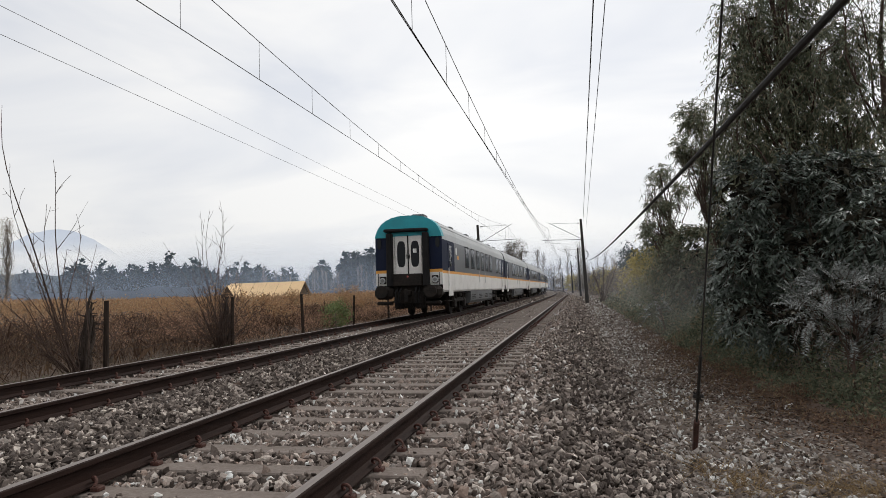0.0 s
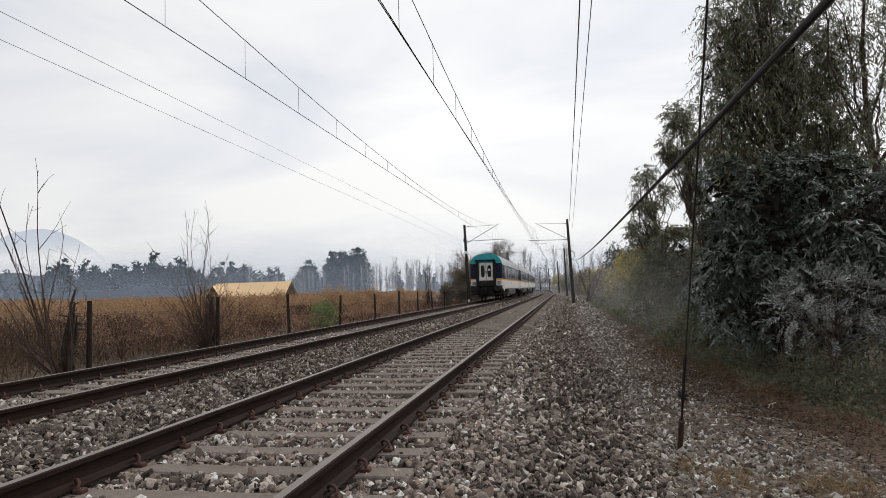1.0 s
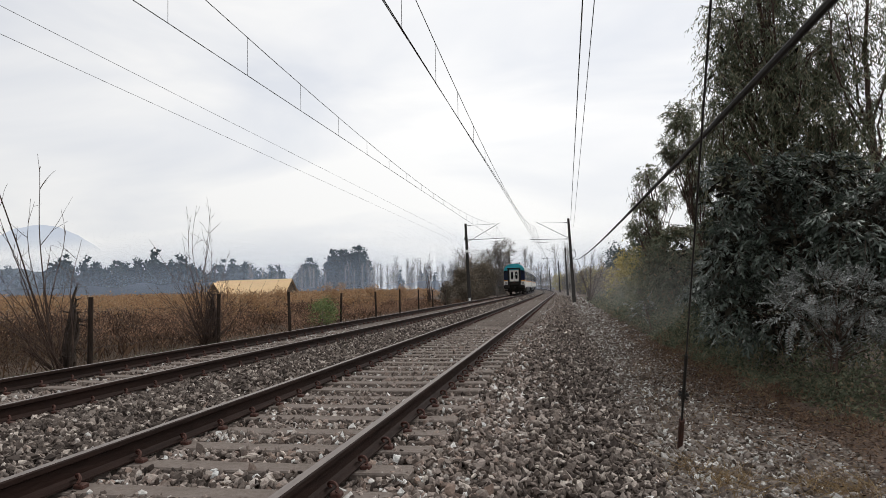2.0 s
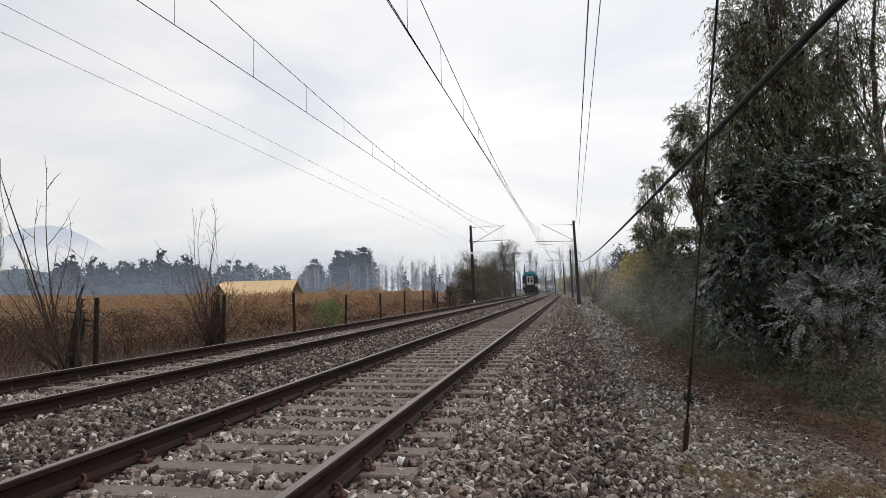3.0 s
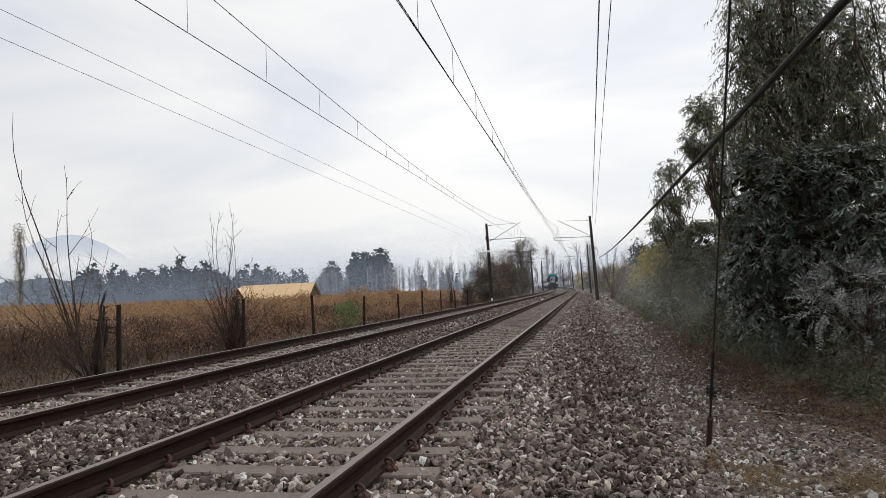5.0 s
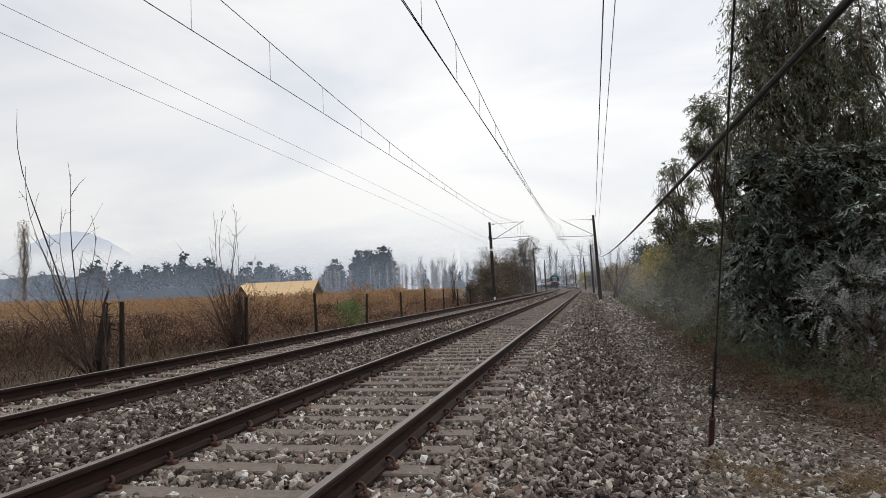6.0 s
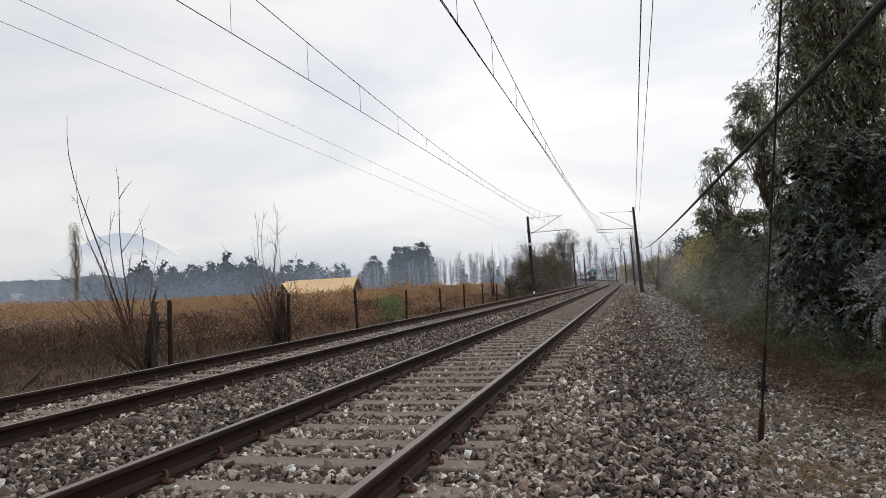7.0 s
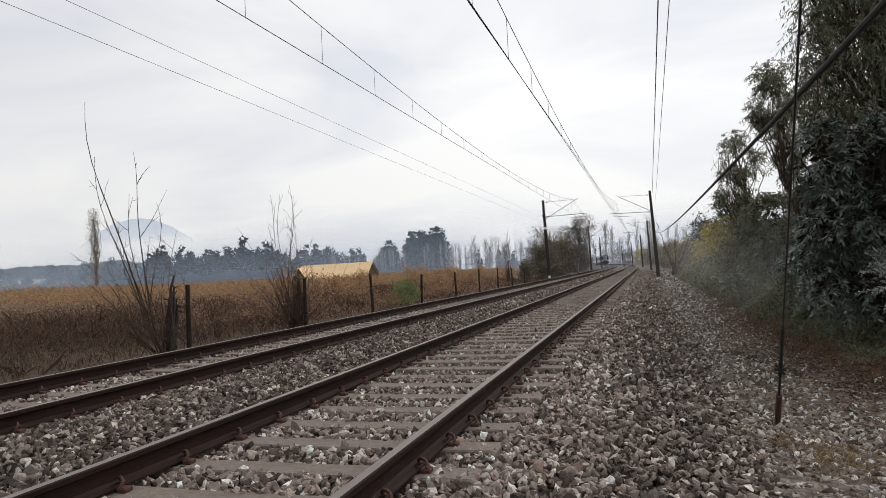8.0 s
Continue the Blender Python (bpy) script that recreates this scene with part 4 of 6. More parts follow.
def build_distance():
    rng = random.Random(5)
    ever = [far_tree("evergreen", s, h, w) for s, h, w in ((1, 20, 5.2), (2, 17, 4.8), (3, 22, 4.8), (4, 15, 5.4), (5, 18, 6.0))]
    pop = [far_tree("poplar", s, h, w) for s, h, w in ((11, 14, 1.5), (12, 12, 1.2), (13, 16, 1.8), (14, 10, 1.3))]
    spots = []
    for i in range(54):
        spots.append((rng.choice(ever), -258 + 1.42 * i + rng.uniform(-1, 1), rng.uniform(292, 330), rng.uniform(0.72, 1.12)))
    for i in range(44):
        spots.append((rng.choice(ever), -184 + 1.8 * i + rng.uniform(-1.5, 1.5), rng.uniform(300, 340), rng.uniform(0.5, 0.95)))
    for i in range(60):
        spots.append((rng.choice(ever[3:]), rng.uniform(-262, -100), rng.uniform(285, 296), rng.uniform(0.35, 0.6)))
    for i in range(14):
        spots.append((rng.choice((ever[0], ever[2], ever[4])), -106 + 1.25 * i + rng.uniform(-1, 1), rng.uniform(285, 300), rng.uniform(0.78, 1.08)))
    for i in range(5):
        spots.append((rng.choice(ever[:3]), rng.uniform(-84, -55), rng.uniform(300, 340), rng.uniform(0.45, 0.62)))
    for i in range(46):
        spots.append((rng.choice(ever), rng.uniform(-600, -300), rng.uniform(380, 420), rng.uniform(0.75, 1.05)))
    for i in range(60):
        spots.append((rng.choice(ever[3:]), -640 + 5.6 * i + rng.uniform(-2, 2), rng.uniform(385, 400), rng.uniform(0.55, 0.85)))
    for i in range(120):
        spots.append((rng.choice(pop), rng.uniform(-98, -26), rng.uniform(268, 330), rng.uniform(0.75, 1.1)))
    for i in range(22):
        spots.append((rng.choice(pop), rng.uniform(-140, -104), rng.uniform(270, 290), rng.uniform(0.7, 1.0)))
    for i in range(44):
        spots.append((rng.choice(pop), rng.uniform(-42, 34), rng.uniform(330, 440), rng.uniform(0.9, 1.5)))
    for x, y, k in ((1.2, 128, 0.72), (1.9, 131, 0.62), (0.7, 136, 0.66), (8.0, 150, 0.7)):
        spots.append((rng.choice(pop), x, y, k))
    used = set()
    for src, x, y, k in spots:
        m = Matrix.LocRotScale((x, y, -0.5), Euler((0, 0, rng.uniform(0, 6.28))), None)
        if src in used:
            ob = copy_thing(src, m)
        else:
            ob, src.matrix_basis = src, m
            used.add(src)
        ob.scale = (k * rng.uniform(0.9, 1.2), k * rng.uniform(0.9, 1.2), k)
    # a lone poplar with the last pale leaves
    clump_tree("poplar_tree", "tall slim poplar with sparse pale leaves", "tree", (-117.8, 120, -0.5),
               [(0, 0, z, 1.5 - 0.07 * abs(z - 9), 1.3, 1.8) for z in (4, 7, 10, 13, 15.5, 17.6)], M_POPLAR, (0.26, 0.15), 300, 8, 0.34, 61, 0.2, limbs=40)
    # low wooded ridge at the far edge of the fields, with houses at its foot
    n = 150
    v = [(-760 + 420 * i / n, 455 + 14 * j, -1.5 + (0, 0.45, 0.8, 1.0, 0.7)[j] * min(1, (n - i) / 40) * (26 + 3.5 * noise.noise((i * 0.05, 0, 9)) + 2.2 * noise.noise((i * 0.35, j, 9)) + 1.4 * noise.noise((i * 0.9, j * 2, 3)))) for j in range(5) for i in range(n + 1)]
    f = [(j * (n + 1) + i, j * (n + 1) + i + 1, (j + 1) * (n + 1) + i + 1, (j + 1) * (n + 1) + i) for j in range(4) for i in range(n)]
    tagged(link_mesh("backdrop_ridge", v, f, surface("wooded_ridge", (0.03, 0.042, 0.04), (0.06, 0.072, 0.066), (0.02, 0.03, 0.03), fine=0.4, coarse=0.05, relief=0.9)), "low dark wooded ridge in haze", "ridge", kind="structure")
    for x, y, w, h in ((-548, 466, 13, 3.4), (-530, 467, 9, 3.0), (-516, 467, 8, 2.8)):
        e = holder("house", "small white house far across the fields", "house", (x, y, 7.0), group="far houses")
        Build().box((0, 0, h / 2), (w, 7, h), 0.05).done("wall", M_WHITE, e)
        b = Build().add([(-w / 2 - 0.4, -4, h), (w / 2 + 0.4, -4, h), (w / 2 + 0.4, 0, h + 1.9), (-w / 2 - 0.4, 0, h + 1.9), (w / 2 + 0.4, 4, h), (-w / 2 - 0.4, 4, h)], [(0, 1, 2, 3), (3, 2, 4, 5), (0, 3, 5), (1, 4, 2), (5, 4, 1, 0)])
        b.done("roof", M_ROOF, e)
        for k in (-0.25, 0.25):
            Build().box((k * w, -3.52, h * 0.5), (1.4, 0.06, 1.2), 0.02).done("window", M_PANE, e)
    # far hill
    n = 48
    v = [(-1800 + 820 * (i / n - 0.5), 1900 + 260 * j / 8, -30 + 280 * max(0, math.sin(math.pi * i / n)) ** 0.8 * math.sin(math.pi * (j + 1) / 10) * (1 + 0.03 * noise.noise((i * 0.3, j, 0))))
         for j in range(9) for i in range(n + 1)]
    f = [(j * (n + 1) + i, j * (n + 1) + i + 1, (j + 1) * (n + 1) + i + 1, (j + 1) * (n + 1) + i) for j in range(8) for i in range(n)]
    tagged(link_mesh("backdrop_hill", v, f, M_HILL, smooth=True), "rounded hill glowing in painted haze blue, its foot faded out", "hill", kind="structure")


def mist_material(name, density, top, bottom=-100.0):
    """Sheet standing in for mist: mostly clear, a blue-tinted rest scatters daylight; it thins out upwards."""
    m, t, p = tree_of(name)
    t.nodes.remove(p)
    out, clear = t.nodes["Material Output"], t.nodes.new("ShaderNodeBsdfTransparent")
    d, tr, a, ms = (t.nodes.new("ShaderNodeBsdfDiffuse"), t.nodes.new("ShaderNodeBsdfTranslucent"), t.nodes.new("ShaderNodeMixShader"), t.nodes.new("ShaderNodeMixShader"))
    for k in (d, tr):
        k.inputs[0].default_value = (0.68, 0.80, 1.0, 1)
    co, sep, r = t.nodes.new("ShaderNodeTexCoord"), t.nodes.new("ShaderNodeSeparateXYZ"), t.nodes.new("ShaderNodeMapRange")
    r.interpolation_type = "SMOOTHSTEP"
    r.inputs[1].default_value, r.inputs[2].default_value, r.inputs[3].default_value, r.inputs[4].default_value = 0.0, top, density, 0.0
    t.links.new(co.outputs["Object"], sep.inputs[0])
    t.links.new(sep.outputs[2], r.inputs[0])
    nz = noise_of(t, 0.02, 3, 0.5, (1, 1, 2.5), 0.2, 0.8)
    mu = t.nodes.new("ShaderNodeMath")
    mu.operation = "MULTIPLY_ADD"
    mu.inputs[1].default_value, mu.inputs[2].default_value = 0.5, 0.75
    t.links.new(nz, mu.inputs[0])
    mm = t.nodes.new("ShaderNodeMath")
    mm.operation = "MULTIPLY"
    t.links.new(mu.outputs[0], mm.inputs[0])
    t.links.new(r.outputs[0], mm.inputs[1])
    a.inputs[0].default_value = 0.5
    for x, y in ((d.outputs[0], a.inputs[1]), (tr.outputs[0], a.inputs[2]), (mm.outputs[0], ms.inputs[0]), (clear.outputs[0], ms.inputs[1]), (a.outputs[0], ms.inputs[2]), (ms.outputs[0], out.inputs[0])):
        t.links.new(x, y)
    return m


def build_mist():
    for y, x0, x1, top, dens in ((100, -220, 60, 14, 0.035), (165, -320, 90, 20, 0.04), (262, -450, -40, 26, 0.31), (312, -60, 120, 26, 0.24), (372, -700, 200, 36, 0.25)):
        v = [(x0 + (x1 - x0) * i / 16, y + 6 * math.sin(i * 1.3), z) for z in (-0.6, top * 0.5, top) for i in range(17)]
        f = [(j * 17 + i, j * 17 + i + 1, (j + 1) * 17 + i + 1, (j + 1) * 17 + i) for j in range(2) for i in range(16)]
        tagged(link_mesh("mist_sheet", v, f, mist_material("mist", dens, top), smooth=True), "thin upright sheet standing in for pale mist over the fields", "mist", kind="stuff")



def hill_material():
    """A far hill glowing in painted haze blue; its foot fades out, for mist."""
    m, t, p = tree_of("haze_glow_hill")
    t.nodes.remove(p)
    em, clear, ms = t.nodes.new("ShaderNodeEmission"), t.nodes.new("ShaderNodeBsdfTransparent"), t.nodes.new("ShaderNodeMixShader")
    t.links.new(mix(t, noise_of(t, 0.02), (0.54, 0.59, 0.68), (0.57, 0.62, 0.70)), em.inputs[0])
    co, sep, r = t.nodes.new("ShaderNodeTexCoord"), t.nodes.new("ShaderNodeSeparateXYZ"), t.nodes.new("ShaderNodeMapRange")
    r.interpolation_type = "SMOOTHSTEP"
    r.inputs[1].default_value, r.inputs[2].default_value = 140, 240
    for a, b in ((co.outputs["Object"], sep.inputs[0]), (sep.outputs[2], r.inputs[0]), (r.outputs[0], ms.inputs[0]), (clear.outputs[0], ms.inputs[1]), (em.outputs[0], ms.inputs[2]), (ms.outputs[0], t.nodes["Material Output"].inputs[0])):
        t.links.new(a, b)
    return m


# upright sheet with a soft-edged pale patch that stands in for haze
def haze_puff(at, rx, rz, density):
    m, t, p = tree_of("haze_sheet")
    t.nodes.remove(p)
    d, tr, a, ms, clear = (t.nodes.new("ShaderNodeBsdf" + k) if k != "Mix" else t.nodes.new("ShaderNodeMixShader") for k in ("Diffuse", "Translucent", "Mix", "Mix", "Transparent"))
    co, mp, g, r = t.nodes.new("ShaderNodeTexCoord"), t.nodes.new("ShaderNodeMapping"), t.nodes.new("ShaderNodeTexGradient"), t.nodes.new("ShaderNodeMapRange")
    g.gradient_type, r.interpolation_type = "SPHERICAL", "SMOOTHSTEP"
    mp.inputs["Scale"].default_value = (1 / rx, 0, 1 / rz)
    r.inputs[4].default_value = density
    for x, y in ((co.outputs["Object"], mp.inputs[0]), (mp.outputs[0], g.inputs[0]), (g.outputs["Fac"], r.inputs[0]), (r.outputs[0], ms.inputs[0]), (clear.outputs[0], ms.inputs[1]),
                 (d.outputs[0], a.inputs[1]), (tr.outputs[0], a.inputs[2]), (a.outputs[0], ms.inputs[2]), (ms.outputs[0], t.nodes["Material Output"].inputs[0])):
        t.links.new(x, y)
    n = 12
    v = [(rx * (2 * i / n - 1), 0.3 * math.sin(i), max(rz * (2 * j / 6 - 1), -at[2] - 0.5)) for j in range(7) for i in range(n + 1)]
    f = [(j * (n + 1) + i, j * (n + 1) + i + 1, (j + 1) * (n + 1) + i + 1, (j + 1) * (n + 1) + i) for j in range(6) for i in range(n)]
    ob = tagged(link_mesh("haze", v, f, m, smooth=True), "thin upright sheet standing in for pale haze above the path", "haze", kind="stuff")
    ob.location = at


def build_house():
    h = holder("shed", "low shed with a plywood-coloured roof among the vines", "shed", (-50.1, 100, -0.6))
    M_PLY = surface("tan_roof_board", (0.66, 0.47, 0.27), (0.74, 0.54, 0.32), (0.54, 0.38, 0.22), fine=6, coarse=0.6, rough=0.7, relief=0.1)
    M_WALL = surface("dark_timber", (0.07, 0.05, 0.035), (0.11, 0.08, 0.055), (0.05, 0.04, 0.03), fine=9, coarse=1, relief=0.4)
    Build().box((0, 2.6, 0.6), (12.4, 5.0, 1.5), 0.02).done("wall", M_WALL, h)
    b = Build().add([(-6.6, -0.4, 1.15), (6.6, -0.4, 1.15), (6.6, 2.6, 3.72), (-6.6, 2.6, 3.66), (-6.6, -0.4, 1.07), (6.6, -0.4, 1.07), (6.6, 2.6, 3.62), (-6.6, 2.6, 3.56)],
                    [(0, 1, 2, 3), (7, 6, 5, 4), (0, 4, 5, 1), (1, 5, 6, 2), (2, 6, 7, 3), (3, 7, 4, 0)])
    b.add([(-6.6, 5.6, 1.15), (6.6, 5.6, 1.15), (6.6, 2.62, 3.72), (-6.6, 2.62, 3.66)], [(3, 2, 1, 0)])
    r = b.done("roof", M_PLY, h, "tan board roof")
    for x in (-4.4, -2.2, 0.0, 2.2, 4.4):
        Build().add([(x - 0.02, -0.42, 1.155), (x + 0.02, -0.42, 1.155), (x + 0.02, 2.58, 3.70), (x - 0.02, 2.58, 3.70)], [(0, 1, 2, 3)]).done("board_joint", M_WALL, r)
    Build().add([(6.3, -0.1, 1.3), (6.3, 5.3, 1.3), (6.3, 2.6, 3.6), (6.2, -0.1, 1.3), (6.2, 5.3, 1.3), (6.2, 2.6, 3.6)], [(0, 1, 2), (5, 4, 3), (0, 3, 4, 1), (1, 4, 5, 2), (2, 5, 3, 0)]).done("gable", M_WALL, h)
    Build().add([(-6.5, -2.2, 0.2), (-2.6, -2.2, 0.2), (-4.6, -2.2, 3.15), (-6.5, -2.1, 0.2), (-2.6, -2.1, 0.2), (-4.6, -2.1, 3.15)], [(0, 1, 2), (5, 4, 3), (0, 3, 4, 1)]).done("porch_gable", M_WALL, h)
    Build().add([(-4.6, -2.3, 3.3), (-2.3, -2.3, 0.25), (-2.3, 1.5, 0.4), (-4.6, 1.9, 3.25), (-6.9, -2.3, 0.25), (-6.9, 1.5, 0.4)], [(0, 1, 2, 3), (4, 0, 3, 5)]).done("porch_roof", M_PLY, h, "tan board porch roof")


def build_fence():
    first = None
    rng = random.Random(3)
    f = holder("fence", "line of old wooden posts with wire along the field", "fence", (-10.4, 13.3, -0.55))
    ys = [13.3, 18.9, 24.3, 30.2, 36.2, 41.7, 47.25, 52.6, 58.0]
    for y in ys:
        b = Build()
        h = 1.64 + rng.uniform(-0.1, 0.08) - 0.004 * (y - 13)
        lean = rng.uniform(-0.05, 0.05)
        b.tube([(0, y - 13.3, -0.2), (lean * 0.5, y - 13.3 + lean * 0.4, h * 0.5), (lean, y - 13.3 + lean, h)], 0.062, 9, r_end=0.052)
        b.done("post", M_POST, f)
    for z in (0.45, 0.85, 1.25):
        Build().tube([(0.06, y - 13.3, z - 0.01 * (i % 2)) for i, y in enumerate(ys)], 0.003, 4).done("wire", M_WIRE, f)


def bare_shrub(at, stems, seed, stump, label, extra=6, mat=None, spread=(0.4, 0.8)):
    """A coppiced shrub: a rough stump and long bare shoots with side twigs that keep to the shoot's way.
    stems: (dx, dy, height, thickness, bow); the bow carries the shoot's middle along y."""
    rng = np.random.default_rng(seed)
    s = holder("bare_shrub", label, "shrub", at, group="bare shrubs")
    b = Build()
    for k in range(10):
        top = (stump[0] + rng.normal() * 0.07, stump[1] + rng.normal() * 0.09, stump[2] * rng.uniform(0.35, 1))
        pts = woody(b, rng, (stump[0] + rng.normal() * 0.06, stump[1] * 0.3 + rng.normal() * 0.08, -0.1), top, 0.07, 0.022, 0.05, 8, 7)
        for q in pts[2:]:
            woody(b, rng, q, q + rng.normal(size=3) * np.array((0.10, 0.12, 0.1)), 0.02, 0.004, 0.1, 4, 4)
    b.done("stump", M_STUMP, s)
    low = [(rng.normal() * spread[0], rng.normal() * spread[1] - 0.2, rng.uniform(0.6, 2.1), rng.uniform(0.007, 0.013), rng.normal() * 0.28) for _ in range(extra)]
    for dx, dy, h, r, bow in list(stems) + low:
        b = Build()
        o = np.array((rng.normal() * 0.08, rng.normal() * 0.1, -0.05))
        e, w = np.array((dx, dy, h)), rng.normal(size=3) * 0.02 * h
        pts = []
        for t in np.linspace(0, 1, 13):
            kink = np.array((0.0, 0.022 * h * math.sin(9.4 * t + seed + dy), 0.0))
            pts.append(o + (e - o) * t + np.array((0, bow, 0)) * math.sin(math.pi * t) + w * math.sin(2 * math.pi * t) + kink * t)
        b.tube([tuple(p) for p in pts], r, 5, r_end=0.0035)
        for i in range(3, 12):
            if rng.uniform() < (0.62 if h > 2.2 else 0.9):
                L = rng.uniform(0.25, 0.95) * (1.1 - i / 16) * min(1.3, h / 2.2)
                d = (pts[i] - pts[i - 1]) / np.linalg.norm(pts[i] - pts[i - 1]) + np.array((rng.normal() * 0.3, rng.choice((-1, 1)) * rng.uniform(0.35, 0.95), rng.normal() * 0.15))
                d /= np.linalg.norm(d)
                tw = woody(b, rng, pts[i], pts[i] + d * L, r * 0.42, 0.003, 0.04, 5, 4)
                for _ in range(2):
                    if rng.uniform() < 0.55:
                        q = tw[rng.integers(1, 4)]
                        woody(b, rng, q, q + (d + rng.normal(size=3) * 0.5) * L * 0.45, r * 0.25, 0.0025, 0.05, 3, 3)
        b.done("shoot", mat or M_TWIG, s)


def build_field():
    rng = np.random.default_rng(21)
    # weeds and dry grass between fence and vines
    n = 36000
    x = -10.75 - rng.gamma(1.6, 5.0, n)
    y = rng.uniform(4, 75, n)
    ok = x > -48
    x, y = x[ok], y[ok]
    clump = np.array([noise.noise((a * 0.35, b * 0.35, 7)) for a, b in zip(x, y)])
    h = np.clip(0.06 + 0.5 * clump + rng.uniform(0, 0.3, len(x)) + np.clip((-x - 12) * 0.03, 0, 0.25), 0.05, 0.95)
    p = np.stack([x, y, np.full(len(x), -0.57)], 1)
    a = np.stack([rng.normal(size=len(x)) * 0.5, rng.normal(size=len(x)) * 0.5, np.ones(len(x))], 1) * h[:, None]
    s = unit(np.cross(a, rng.normal(size=(len(x), 3)))) * (0.0018 + 0.003 * rng.uniform(0, 1, len(x)))[:, None]
    bend = rng.normal(size=(len(x), 3)) * 0.12 * h[:, None]
    v = np.stack([p - s, p + s, p + a * 0.6 + s * 0.7, p + a + bend], 1).reshape(-1, 3)
    f = np.arange(4 * len(x)).reshape(-1, 4)
    tagged(fast_mesh("dry_grass", v, f, M_GRASS), "tall brown dry grass and weeds", "grass", kind="stuff")
    for name, mat, n, seed, low, amp, y0, y1, label in (("brush", M_BRUSH, 90000, 2, 0.22, 0.85, 19, 75, "soft brown withered brush along the fence"), ("brush", M_DULL, 95000, 2, 0.2, 0.85, 4, 36, "dull dark brown withered brush along the fence"), ("weeds", M_WEED, 52000, 12, 0.05, 1.1, 4, 26, "dark withered weeds by the fence")):
        x, y = -10.65 - rng.gamma(1.7, 5.2 if y0 < 5 else 3.4, n), y0 + (y1 - y0) * rng.beta(1.0, 1.7, n)
        c = np.array([noise.noise((q * 0.45, w * 0.3, seed)) + 0.4 * noise.noise((q * 1.4, w * 1.4, seed)) for q, w in zip(x, y)])
        c = np.clip(c + (0.3 if seed == 2 else -0.05), 0, 1)
        x, y, c = x[c > 0.02], y[c > 0.02], c[c > 0.02]
        p = np.stack([x, y, -0.56 + rng.uniform(0, 1, len(x)) ** 1.1 * (low + amp * c) * np.clip((-x - 7.5) / 5, 0.6, 1.75)], 1)
        v, f = leaf_cards(rng, p, 0.09, 0.013, 0.0, 1.3)
        tagged(fast_mesh(name, v, f, mat), label, "weeds", kind="stuff")
    # low grey-green weeds by the far ballast
    x, y = rng.uniform(-10.5, -9.6, 5200), rng.uniform(8, 24, 5200)
    c = np.array([noise.noise((q * 1.3, w * 0.5, 31)) for q, w in zip(x, y)]) > 0.02
    x, y = x[c], y[c]
    v, f = leaf_cards(rng, np.stack([x, y, -0.56 + rng.uniform(0, 0.13, len(x))], 1), 0.06, 0.02, 0.0, 0.5)
    tagged(fast_mesh("weeds", v, f, M_UNDER_LEAF), "low grey-green weeds by the ballast edge", "weeds", kind="stuff")
    # vines in rows
    rows = []
    for i, x0 in enumerate(np.arange(-25.0, -134, -2.6)):
        m = int(4000 if i < 12 else 1900)
        y = rng.uniform(6 + 0.4 * i, 130 + 2.0 * i, m)
        left = np.clip((-x0 / y - 0.75) * 1.6, 0, 0.5)
        z = -0.45 + rng.beta(1.5, 1.5, m) * (1.30 + left + 0.75 * np.array([noise.noise((q * 0.16, x0 * 0.2, 1)) + 0.5 * noise.noise((q * 0.9, x0 * 0.4, 6)) for q in y]))
        rows.append(np.stack([x0 + rng.normal(size=m) * 0.8, y, z], 1))
    p = np.concatenate(rows)
    d = np.linalg.norm(p, axis=1)
    v, f = leaf_cards(rng, p, 0.12, 0.095)
    k = np.clip(d / 47, 0.72, 2.8)
    v = (v.reshape(-1, 4, 3) - p[:, None]) * k[:, None, None] + p[:, None]
    tagged(fast_mesh("vineyard", v.reshape(-1, 3), f, M_VINE), "rows of orange-brown autumn vines", "vineyard", kind="stuff")


